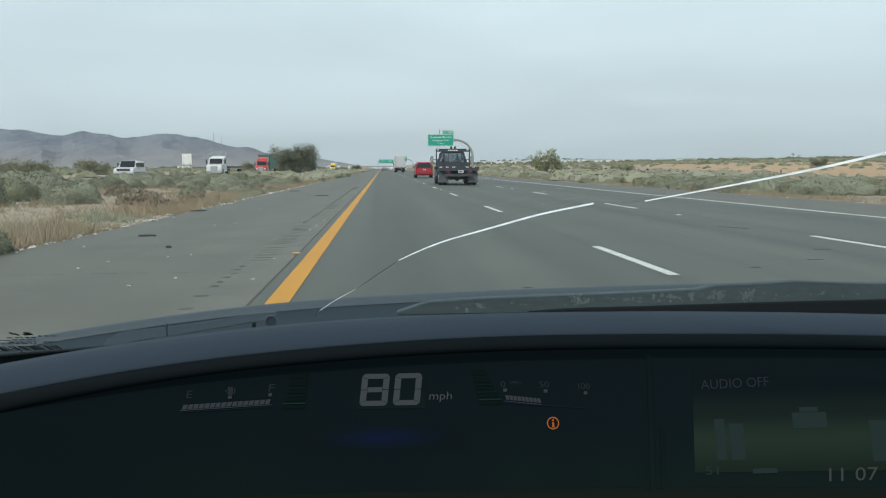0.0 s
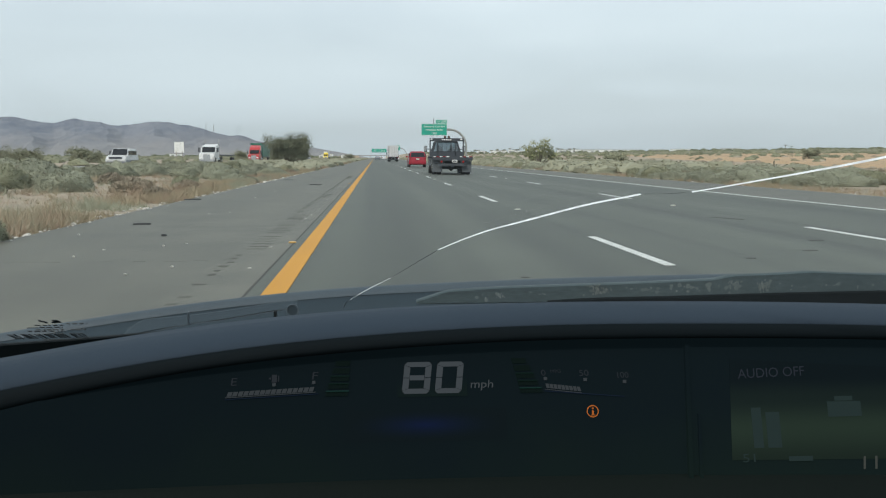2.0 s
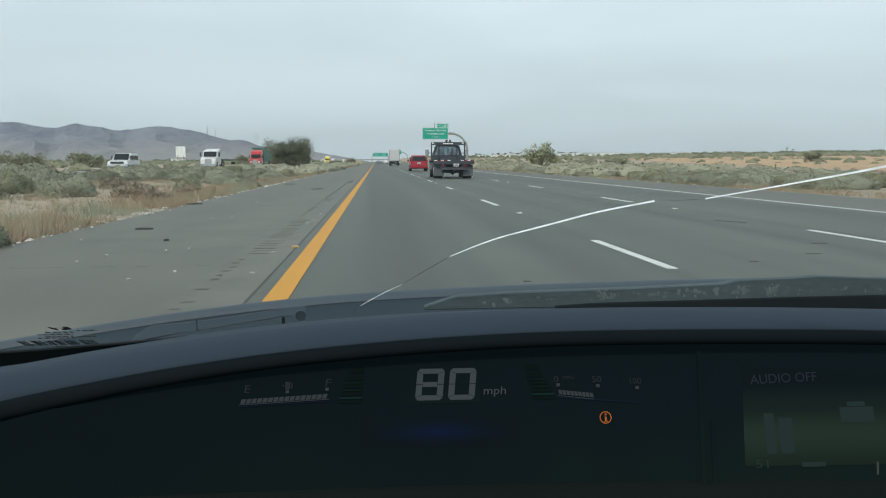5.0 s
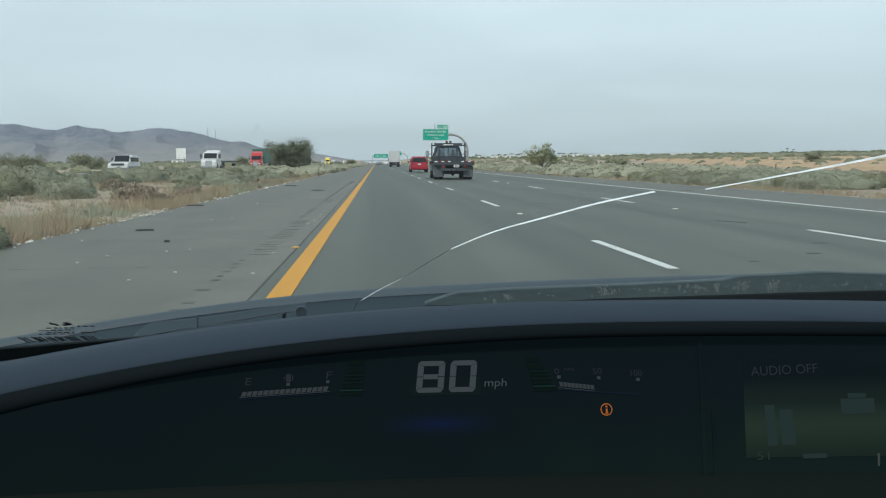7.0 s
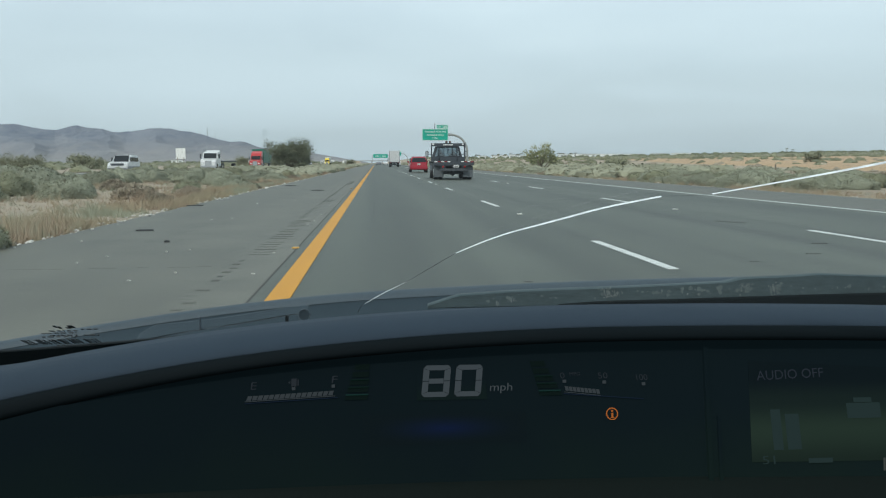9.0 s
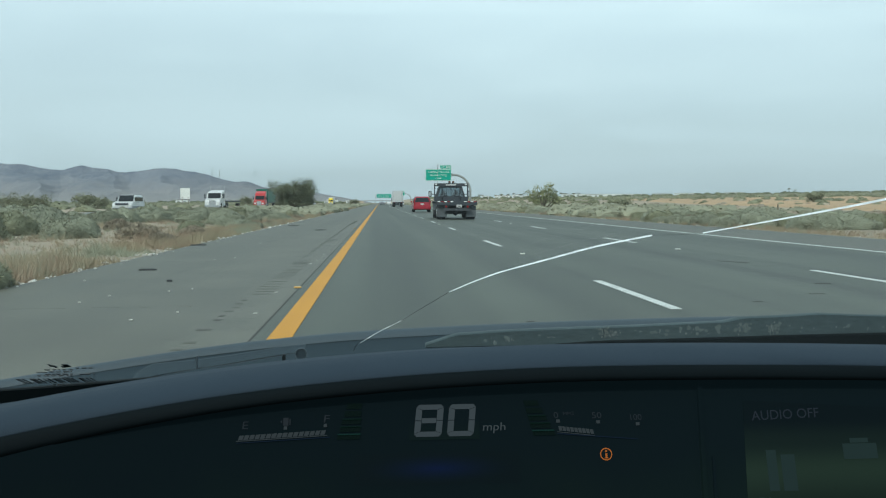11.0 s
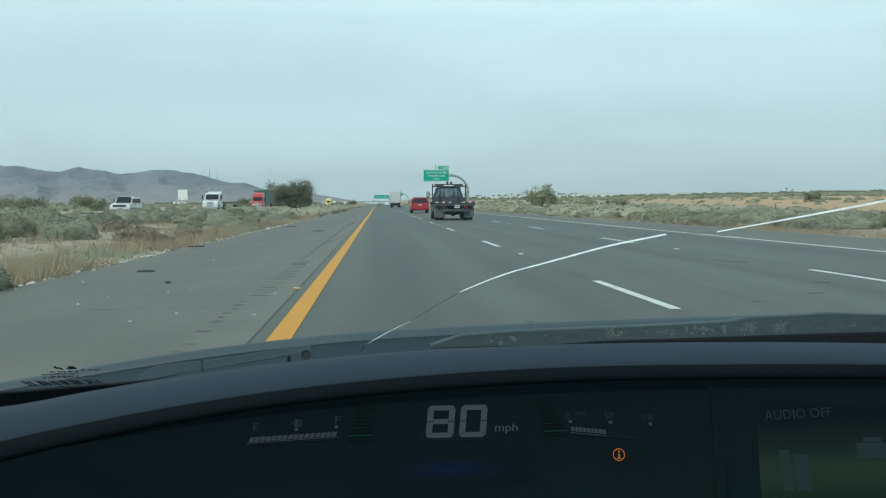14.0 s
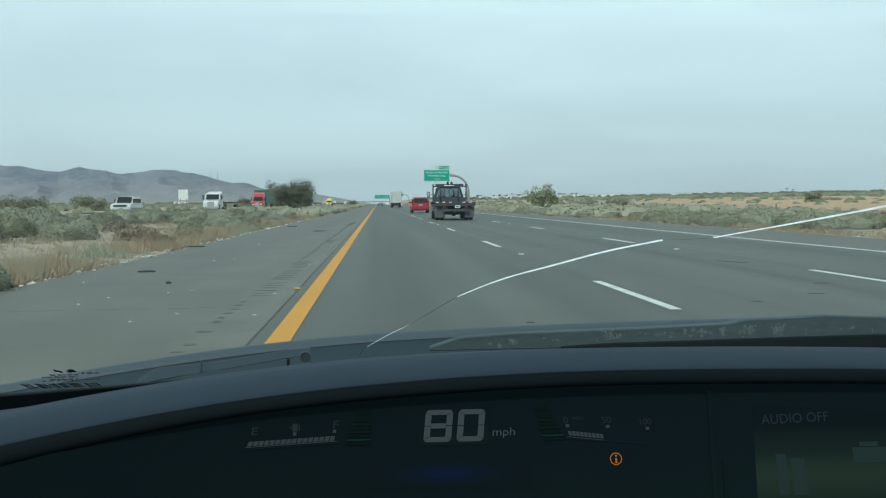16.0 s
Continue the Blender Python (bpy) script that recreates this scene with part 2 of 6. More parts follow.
M = dict(
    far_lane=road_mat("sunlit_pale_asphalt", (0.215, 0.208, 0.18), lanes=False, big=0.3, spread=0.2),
    lane=road_mat("worn_grey_asphalt", (0.0755, 0.0825, 0.0620), big=0.3, spread=0.3),
    shoulder=road_mat("pale_shoulder_asphalt", (0.1080, 0.1040, 0.0790), lanes=False, big=0.7, spread=0.22),
    desert=mat("dry_desert_soil", (0.370, 0.302, 0.226), (0.235, 0.198, 0.150), rough=0.95, big=0.05, fine=1.2, bump=0.3, spread=0.3, spec=0.2),
    field=mat("bare_ploughed_soil", (0.46, 0.31, 0.185), (0.33, 0.24, 0.15), rough=0.95, big=0.03, fine=0.6, spread=0.4, stretch=(1, 0.4, 1), spec=0.2),
    scrub_far=mat("far_creosote_scrub", (0.235, 0.222, 0.155), (0.125, 0.125, 0.088), rough=0.95, big=0.02, fine=0.3, spread=0.4, spec=0.1),
    yellow=mat("worn_yellow_paint", (0.58, 0.262, 0.006), (0.44, 0.195, 0.006), rough=0.7, big=0.8, fine=40, spread=0.6),
    white=mat("worn_white_paint", (0.66, 0.67, 0.64), (0.4, 0.41, 0.39), rough=0.7, big=2.5, fine=30, spread=0.34),
    seam=mat("dark_sealed_joint", (0.058, 0.056, 0.050), rough=0.9, big=3, fine=30),
    joint=mat("pale_crack_filler", (0.155, 0.155, 0.135), rough=0.9, big=3, fine=30),
    groove=mat("rumble_groove_asphalt", (0.070, 0.069, 0.058), (0.100, 0.098, 0.082), rough=0.95, big=4, fine=40, per_object=0.6),
    strip=road_mat("worn_rumble_strip_asphalt", (0.1200, 0.1150, 0.0885), lanes=False, big=1.2, spread=0.17),
    stone=mat("pale_limestone", (0.62, 0.595, 0.55), (0.36, 0.34, 0.31), rough=0.9, big=6, fine=60, bump=0.4, island=0.5),
    rubber=mat("torn_tyre_rubber", (0.03, 0.03, 0.032), rough=0.85, fine=50, bump=0.5),
    reflector=mat("dusty_reflector_plastic", (0.75, 0.74, 0.66), rough=0.35),
    amber_refl=mat("amber_reflector_plastic", (0.75, 0.42, 0.08), rough=0.35),
    # the blue-grey of distant air is put into the rock colour
    mountain=mat("bare_rock_with_air_haze", (0.215, 0.226, 0.250), (0.108, 0.124, 0.160), rough=0.95, big=0.007, fine=0.045, spread=0.36, stretch=(1.4, 1, 0.6), spec=0.1),
    sage=mat("grey_green_sage_leaf", (0.285, 0.292, 0.212), (0.20, 0.206, 0.150), rough=0.85, big=3, fine=26, bump=0.3, spread=0.5, per_object=0.55, island=0.3, spec=0.2),
    sage_far=mat("far_grey_green_sage", (0.285, 0.28, 0.20), (0.20, 0.198, 0.142), rough=0.9, big=0.8, fine=6, spread=0.5, island=0.5, spec=0.15),
    creosote=mat("olive_creosote_leaf", (0.24, 0.24, 0.155), (0.13, 0.132, 0.085), rough=0.8, big=1.5, fine=12, per_object=0.3, island=0.5, spec=0.2),
    dry=mat("dry_straw_grass", (0.385, 0.32, 0.21), (0.225, 0.19, 0.13), rough=0.9, big=0.5, fine=8, per_object=0.3, island=0.6, spec=0.2),
    rust=mat("rusty_dead_weed", (0.36, 0.27, 0.19), (0.21, 0.155, 0.11), rough=0.9, big=0.5, fine=8, island=0.6, spec=0.2),
    brown=mat("dead_brown_brush", (0.37, 0.315, 0.235), (0.22, 0.185, 0.14), rough=0.9, big=1, fine=10, per_object=0.3, island=0.5, spec=0.2),
    twig=mat("grey_twig_bark", (0.23, 0.19, 0.14), (0.12, 0.10, 0.075), rough=0.9, big=3, fine=30, bump=0.4),
    tree=mat("dark_mesquite_leaf", (0.165, 0.172, 0.112), (0.085, 0.093, 0.060), rough=0.75, big=0.6, fine=6, island=0.6, spec=0.2),
    paloverde=mat("pale_palo_verde_leaf", (0.297, 0.297, 0.154), (0.154, 0.165, 0.0825), rough=0.8, big=0.6, fine=6, island=0.6, spec=0.2),
    sign=mat("green_reflective_sheeting", (0.002, 0.33, 0.235), (0.002, 0.28, 0.2), rough=0.45, big=0.3, fine=3),
    letter=mat("white_reflective_letter", (0.86, 0.87, 0.84), (0.75, 0.76, 0.74), rough=0.4),
    steel=mat("weathered_galvanised_steel", (0.36, 0.37, 0.36), (0.22, 0.23, 0.22), rough=0.55, metal=0.3, big=0.8, fine=10),
    concrete=mat("pale_concrete", (0.36, 0.355, 0.35), rough=0.9, big=0.2, fine=4),
    block=mat("white_industrial_cladding", (0.80, 0.80, 0.78), (0.66, 0.66, 0.64), rough=0.8, big=0.05, fine=1),
    # truck black and deck steel are raised: distance haze is put into both
    black=mat("hazed_black_paint", (0.034, 0.04, 0.05), (0.044, 0.05, 0.058), rough=0.38, big=2, fine=20),
    flap=mat("dusty_grey_rubber", (0.105, 0.115, 0.122), (0.07, 0.078, 0.085), rough=0.85, big=3, fine=30),
    deck=mat("hazed_dirty_black_steel_deck", (0.058, 0.064, 0.072), (0.036, 0.04, 0.046), rough=0.6, big=2, fine=20, bump=0.2),
    red=mat("red_car_paint", (0.34, 0.012, 0.028), (0.28, 0.01, 0.022), rough=0.25, big=1, fine=10),
    redtruck=mat("red_truck_paint", (0.48, 0.03, 0.03), rough=0.3),
    yellowtruck=mat("yellow_truck_paint", (0.82, 0.60, 0.02), rough=0.3),
    greenbox=mat("dark_green_container_steel", (0.02, 0.13, 0.09), rough=0.5),
    whitecar=mat("white_vehicle_paint", (0.62, 0.62, 0.62), (0.52, 0.52, 0.52), rough=0.3, big=1, fine=10),
    greycar=mat("grey_vehicle_paint", (0.18, 0.19, 0.21), rough=0.3),
    carglass=mat("tinted_vehicle_glass", (0.012, 0.014, 0.017), rough=0.08, spec=0.35),
    clearglass=pane("clear_cab_glass", (0.62, 0.68, 0.70), 0.10),
    chrome=mat("bright_chrome", (0.75, 0.75, 0.76), rough=0.15, metal=1.0),
    tyre=mat("black_tyre_rubber", (0.022, 0.022, 0.024), rough=0.8, fine=40),
    taillight=mat("red_lamp_lens", (0.28, 0.008, 0.01), rough=0.2),
    headlamp=mat("clear_lamp_lens", (0.8, 0.8, 0.78), rough=0.1),
    amber=mat("amber_beacon_lens", (0.11, 0.07, 0.055), rough=0.25),
    plate=mat("white_number_plate", (0.75, 0.75, 0.74), rough=0.5),
    print=mat("black_glass_print", (0.035, 0.042, 0.046), rough=0.7),
    ink=mat("black_print", (0.02, 0.02, 0.022), rough=0.6),
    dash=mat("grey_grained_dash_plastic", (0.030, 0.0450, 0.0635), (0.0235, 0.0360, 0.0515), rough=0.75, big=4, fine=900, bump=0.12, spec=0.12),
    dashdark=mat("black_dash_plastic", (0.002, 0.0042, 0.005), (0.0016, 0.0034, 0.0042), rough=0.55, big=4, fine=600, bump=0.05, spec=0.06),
    # darker than the pad: shade on the downturned roll is in this colour
    inner=mat("lip_plastic_with_shade", (0.0042, 0.0080, 0.0102), (0.0032, 0.0062, 0.0082), rough=0.75, big=4, fine=600, spec=0.08),
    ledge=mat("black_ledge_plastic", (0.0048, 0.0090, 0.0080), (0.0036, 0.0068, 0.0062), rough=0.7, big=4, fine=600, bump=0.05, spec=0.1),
    # no lamp: the cover's faint glow stands for veil and reflections on it
    facia=lit("smoked_cover_with_veil_glow", (0.46, 0.86, 1.0), 0.0060, base=(0.0035, 0.006, 0.0075)),
    cowl=mat("weathered_cowl_plastic", (0.0225, 0.0365, 0.0475), (0.016, 0.0265, 0.035), rough=0.6, big=7, fine=60, bump=0.03, spread=0.7, spec=0.15),
    hood=mat("blue_grey_car_paint", (0.05, 0.069, 0.085), (0.042, 0.058, 0.072), rough=0.6, big=3, fine=60, spec=0.3),
    arm=mat("dusty_grey_arm_paint", (0.031, 0.047, 0.056), (0.024, 0.037, 0.045), rough=0.6, big=9, fine=70, bump=0.03, spec=0.15),
    wiper=mat("dusty_black_wiper_rubber", (0.070, 0.094, 0.100), (0.036, 0.053, 0.058), rough=0.7, big=14, fine=120, spread=0.35, stretch=(0.5, 1, 2), spec=0.15),
    smear=mat("thin_dried_road_film", (0.125, 0.15, 0.145), (0.08, 0.10, 0.10), rough=0.85, big=40, fine=200, spread=0.4, spec=0.1),
    dust=mat("pale_dried_dirt", (0.19, 0.21, 0.20), (0.11, 0.125, 0.12), rough=0.9, big=60, fine=300, spread=0.3),
    glass=pane("windscreen_glass", (0.965, 0.98, 0.98), 0.016, 0.006),
    smudge=pane("faint_glass_smudge", (0.978, 0.98, 0.98), 0.004),
    # unseen panes, tinted to cut the daylight that reaches the dashboard
    tintglass=pane("cabin_dimming_side_glass", (0.14, 0.16, 0.16), 0.04),
    crack=fracture("bright_glass_fracture", (0.97, 0.975, 0.97), 0.9),
    crackdark=mat("dark_glass_fracture", (0.035, 0.038, 0.04), rough=0.3),
    # headliner is out of view, kept dark to throw less light down
    headliner=mat("grey_headliner_cloth", (0.07, 0.07, 0.072), rough=0.95),
    digit=lit("white_speed_segment", (0.54, 0.64, 0.72), 0.076),
    faint=lit("dim_white_symbol", (0.50, 0.58, 0.64), 0.060),
    unit=lit("white_unit_letter", (0.54, 0.62, 0.68), 0.082),
    fainter=lit("very_dim_symbol", (0.40, 0.45, 0.55), 0.04),
    greenbar=lit("green_eco_segment", (0.05, 0.26, 0.14), 0.01),
    greenbar2=lit("bright_green_eco_segment", (0.06, 0.34, 0.22), 0.018),
    greenbar3=lit("lit_eco_line", (0.10, 0.44, 0.36), 0.042),
    blueline=lit("dim_blue_gauge_line", (0.08, 0.16, 0.40), 0.045),
    orange=lit("orange_warning_symbol", (0.95, 0.27, 0.045), 0.34),
    screentext=lit("grey_blue_screen_text", (0.34, 0.40, 0.56), 0.045),
    screenicon=lit("dim_grey_screen_icon", (0.24, 0.42, 0.40), 0.056),
    clock=lit("pale_clock_digits", (0.50, 0.55, 0.48), 0.08),
)


def graded(name, low, high, strength, axis="Y"):
    """A display area whose glow runs between two colours across its height."""
    m = lit(name, low, strength, base=(0.0035, 0.006, 0.0075))
    nt = m.node_tree
    tc = nt.nodes.new("ShaderNodeTexCoord")
    sp = nt.nodes.new("ShaderNodeSeparateXYZ")
    rp = nt.nodes.new("ShaderNodeValToRGB")
    rp.color_ramp.interpolation = "EASE"
    rp.color_ramp.elements[0].color, rp.color_ramp.elements[1].color = (*low, 1), (*high, 1)
    for at, k in ((0.32, 1.0), (0.60, 0.30), (0.80, 0.0)):
        rp.color_ramp.elements.new(at).color = (*tuple(h + (l - h) * k for l, h in zip(low, high)), 1)
    rp.color_ramp.elements[0].color = (*tuple(c * 0.55 for c in low), 1)
    nt.links.new(tc.outputs["Generated"], sp.inputs[0])
    nt.links.new(sp.outputs[axis], rp.inputs[0])
    nt.links.new(rp.outputs[0], nt.nodes["Principled BSDF"].inputs["Emission Color"])
    return m


def halo(name, color, strength):
    """A display glow that fades out from the middle of its area."""
    m = lit(name, color, strength, base=(0.0035, 0.006, 0.0075))
    nt = m.node_tree
    tc = nt.nodes.new("ShaderNodeTexCoord")
    mp = nt.nodes.new("ShaderNodeMapping")
    mp.inputs["Location"].default_value = (-1, -1, -1)
    mp.inputs["Scale"].default_value = (2, 2, 2)
    gr = nt.nodes.new("ShaderNodeTexGradient")
    gr.gradient_type = "QUADRATIC_SPHERE"
    rp = nt.nodes.new("ShaderNodeValToRGB")
    rp.color_ramp.elements[0].color, rp.color_ramp.elements[1].color = (0.0025 / strength, 0.0046 / strength, 0.0054 / strength, 1), (*color, 1)
    sep = nt.nodes.new("ShaderNodeVectorMath")
    sep.operation = "MULTIPLY"
    sep.inputs[1].default_value = (1, 1, 0)
    nt.links.new(tc.outputs["Generated"], mp.inputs["Vector"])
    nt.links.new(mp.outputs[0], sep.inputs[0])
    nt.links.new(sep.outputs[0], gr.inputs["Vector"])
    nt.links.new(gr.outputs["Fac"], rp.inputs[0])
    nt.links.new(rp.outputs[0], nt.nodes["Principled BSDF"].inputs["Emission Color"])
    return m


# added glow of the cover, stronger to the right like reflected display light
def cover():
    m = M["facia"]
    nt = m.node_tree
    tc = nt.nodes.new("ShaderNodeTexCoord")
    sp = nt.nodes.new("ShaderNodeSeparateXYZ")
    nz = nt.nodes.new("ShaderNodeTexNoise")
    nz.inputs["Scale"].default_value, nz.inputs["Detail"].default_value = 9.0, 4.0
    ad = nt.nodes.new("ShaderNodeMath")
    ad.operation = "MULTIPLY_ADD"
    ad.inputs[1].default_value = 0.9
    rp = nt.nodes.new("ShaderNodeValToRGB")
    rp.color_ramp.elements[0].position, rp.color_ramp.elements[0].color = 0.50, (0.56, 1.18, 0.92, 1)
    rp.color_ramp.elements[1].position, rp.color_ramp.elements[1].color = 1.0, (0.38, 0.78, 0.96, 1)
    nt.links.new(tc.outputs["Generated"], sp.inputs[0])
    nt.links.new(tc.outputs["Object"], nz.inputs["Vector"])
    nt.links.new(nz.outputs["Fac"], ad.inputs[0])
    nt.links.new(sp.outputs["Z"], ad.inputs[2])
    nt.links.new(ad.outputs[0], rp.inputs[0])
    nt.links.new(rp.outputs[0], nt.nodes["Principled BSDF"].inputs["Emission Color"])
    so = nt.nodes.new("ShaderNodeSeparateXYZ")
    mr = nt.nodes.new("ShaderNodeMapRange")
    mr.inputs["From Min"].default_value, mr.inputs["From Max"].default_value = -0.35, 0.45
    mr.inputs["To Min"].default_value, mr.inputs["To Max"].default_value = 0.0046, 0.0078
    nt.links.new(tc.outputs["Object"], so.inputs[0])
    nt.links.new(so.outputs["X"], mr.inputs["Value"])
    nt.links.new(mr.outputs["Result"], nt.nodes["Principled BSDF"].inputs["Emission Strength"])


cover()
M["screen"] = graded("dim_olive_screen", (0.145, 0.25, 0.165), (0.025, 0.048, 0.058), 0.100)
M["blueglow"] = halo("blue_display_glow", (0.06, 0.12, 0.55), 0.05)


# ---- mesh helpers ----
def mesh_ob(name, bm, material, smooth=False):
    me = bpy.data.meshes.new(name)
    bmesh.ops.recalc_face_normals(bm, faces=bm.faces)
    bm.to_mesh(me)
    bm.free()
    if smooth:
        for p in me.polygons:
            p.use_smooth = True
    me.materials.append(material)
    return new(name, me)


def raw_ob(name, verts, faces, material, smooth=False):
    me = bpy.data.meshes.new(name)
    me.from_pydata([tuple(v) for v in verts], [], [tuple(f) for f in faces])
    me.update()
    if smooth:
        for p in me.polygons:
            p.use_smooth = True
    me.materials.append(material)
    return new(name, me)


def part(name, bm, material, parent, label="", smooth=False):
    ob = mesh_ob(name, bm, material, smooth)
    ob.parent = parent
    if label:
        tagged(ob, label)
    return ob


def thing(name, m, label, category, group=""):
    ob = new(name)
    ob.empty_display_size = 0.2
    ob.matrix_basis = m
    return tagged(ob, label, category, group)


def box(x0, x1, y0, y1, z0, z1, bevel=0.0, bm=None, m=None):
    own = bmesh.new()
    r = bmesh.ops.create_cube(own, size=1.0)
    bmesh.ops.transform(own, matrix=Matrix.LocRotScale(((x0 + x1) / 2, (y0 + y1) / 2, (z0 + z1) / 2), None, (abs(x1 - x0), abs(y1 - y0), abs(z1 - z0))), verts=own.verts)
    if bevel:
        bmesh.ops.bevel(own, geom=own.edges[:], offset=bevel, segments=2, affect="EDGES")
    if m:
        bmesh.ops.transform(own, matrix=m, verts=own.verts)
    return own if bm is None else merge(bm, own)


def merge(bm, other):
    me = bpy.data.meshes.new("tmp")
    other.to_mesh(me)
    other.free()
    bm.from_mesh(me)
    bpy.data.meshes.remove(me)
    return bm


def prism(profile, x0, x1, bm=None, taper=0.0, waist=None):
    """A side profile of (y, z) points drawn across from x0 to x1; above the waist the sides lean in by taper."""
    bm = bmesh.new() if bm is None else bm
    lo = []
    for x, s in ((x0, 1), (x1, -1)):
        lo.append([bm.verts.new((x + (s * taper * max(0, z - waist) if waist is not None else 0), y, z)) for y, z in profile])
    n = len(profile)
    bm.faces.new(lo[0])
    bm.faces.new(lo[1][::-1])
    for i in range(n):
        bm.faces.new((lo[0][i], lo[0][(i + 1) % n], lo[1][(i + 1) % n], lo[1][i]))
    return bm


def tube(points, radius, seg=8, bm=None, radii=None):
    bm = bmesh.new() if bm is None else bm
    pts = [Vector(p) for p in points]
    rings = []
    for i, p in enumerate(pts):
        d = (pts[min(i + 1, len(pts) - 1)] - pts[max(i - 1, 0)]).normalized()
        a = d.cross(Vector((0, 0, 1)) if abs(d.z) < 0.9 else Vector((1, 0, 0))).normalized()
        b = d.cross(a)
        r = radii[i] if radii else radius
        rings.append([bm.verts.new(p + r * (math.cos(k * math.tau / seg) * a + math.sin(k * math.tau / seg) * b)) for k in range(seg)])
    for r0, r1 in zip(rings, rings[1:]):
        for k in range(seg):
            bm.faces.new((r0[k], r0[(k + 1) % seg], r1[(k + 1) % seg], r1[k]))
    bm.faces.new(rings[0][::-1])
    bm.faces.new(rings[-1])
    return bm


def poly(points, thick=0.0, bm=None):
    """A flat piece in the xy plane, thickened towards +z."""
    bm = bmesh.new() if bm is None else bm
    a = [bm.verts.new((x, y, 0)) for x, y in points]
    b = [bm.verts.new((x, y, thick)) for x, y in points]
    bm.faces.new(b)
    bm.faces.new(a[::-1])
    n = len(points)
    for i in range(n):
        bm.faces.new((a[i], a[(i + 1) % n], b[(i + 1) % n], b[i]))
    return bm


def text_bm(body, height, width=None, thick=0.0, align="CENTER"):
    """Lettering in the xy plane, its capitals of the given height, squeezed to a width."""
    cu = bpy.data.curves.new("lettering", "FONT")
    cu.body, cu.size, cu.extrude, cu.resolution_u = body, 1.0, 0.0, 3
    ob = bpy.data.objects.new("lettering", cu)
    scene.collection.objects.link(ob)
    me = bpy.data.meshes.new_from_object(ob)
    bpy.data.objects.remove(ob)
    bm = bmesh.new()
    bm.from_mesh(me)
    bpy.data.meshes.remove(me)
    xs, ys = [v.co.x for v in bm.verts], [v.co.y for v in bm.verts]
    x0, x1 = min(xs), max(xs)
    k = height / 0.70
    kx = (width / (x1 - x0)) if width else k
    off = {"CENTER": (x0 + x1) / 2, "LEFT": x0}[align]
    for v in bm.verts:
        v.co = ((v.co.x - off) * kx, v.co.y * k, v.co.z)
    if thick:
        ext = bmesh.ops.extrude_face_region(bm, geom=bm.faces[:])
        bmesh.ops.translate(bm, vec=(0, 0, thick), verts=[g for g in ext["geom"] if isinstance(g, bmesh.types.BMVert)])
    return bm


def moved(bm, m):
    bmesh.ops.transform(bm, matrix=m, verts=bm.verts)
    return bm


def islands(bm):
    """The connected pieces of a mesh, each as a mesh of its own."""
    left, out = set(bm.verts), []
    while left:
        todo, seen = [left.pop()], set()
        while todo:
            v = todo.pop()
            seen.add(v)
            for e in v.link_edges:
                o = e.other_vert(v)
                if o in left:
                    left.discard(o)
                    todo.append(o)
        nb, m = bmesh.new(), {}
        for v in seen:
            m[v] = nb.verts.new(v.co)
        for f in {f for v in seen for f in v.link_faces}:
            nb.faces.new([m[v] for v in f.verts])
        out.append(nb)
    bm.free()
    return sorted(out, key=lambda b: min(v.co.x for v in b.verts))


# ---- setting: ground, road, distance ----
def rise(x, y):
    """Height of the plain: flat by the road, lifting gently to the horizon."""
    r = math.hypot(x, y)
    if x > 0:
        side = min(1.0, max(0.0, (x - 18.0) / 60.0)) * (0.5 + 0.5 * min(1.0, max(0.0, x / max(abs(y), 1.0) - 0.12) / 0.4))
        d = min(max(0.0, r - 60.0), 1900.0) * 0.0108
    else:
        side = min(0.45, max(0.0, (-x - 50.0) / 400.0))
        d = max(0.0, r - 160.0) * 0.0052 * math.exp(-r / 2600.0)
    return -0.05 + d * side + 0.25 * noise.noise((x * 0.01, y * 0.01, 0)) * side


def spaced(limit, first, ratio):
    v, out = first, [0.0]
    while v < limit:
        out.append(v)
        v = v * ratio + first * 0.2
    out.append(limit)
    return sorted({-a for a in out} | set(out))


def build_ground():
    xs, ys = spaced(4900, 6.0, 1.09), spaced(4900, 8.0, 1.09)
    xs = sorted(set(xs) | {-50, -33.5, -19, -4.7, 14.2, 18})
    verts = [(x, y, rise(x, y)) for y in ys for x in xs]
    w = len(xs)
    faces = [(j * w + i, j * w + i + 1, (j + 1) * w + i + 1, (j + 1) * w + i) for j in range(len(ys) - 1) for i in range(w - 1)]
    tagged(raw_ob("ground", verts, faces, M["desert"], True), "pale dry desert soil on a wide plain", "ground", kind="structure")


def sheet(name, x0, x1, y0, y1, lift, material, label, steps=30, n=8, category="ground"):
    """A patch of soil or scrub that follows the plain."""
    verts = []
    for j in range(steps + 1):
        y = y0 + (y1 - y0) * (j / steps) ** 1.5
        for i in range(n + 1):
            x = x0(y) + (x1(y) - x0(y)) * i / n
            verts.append((x, y, rise(x, y) + (lift if 0 < i < n and 0 < j < steps else -0.6)))
    w = n + 1
    faces = [(j * w + i, j * w + i + 1, (j + 1) * w + i + 1, (j + 1) * w + i) for j in range(steps) for i in range(n)]
    return tagged(raw_ob(name, verts, faces, material, True), label, category, kind="structure")


YELLOW_X, DASH_X, EDGE_X = -0.76, (2.85, 6.52), 10.35
Y0, Y1 = -60.0, 2600.0
build_ground()
road = tagged(mesh_ob("road", box(-0.96, 10.6, Y0, Y1, -0.3, 0.0), M["lane"]), "worn grey asphalt motorway with three lanes", "road", kind="structure")
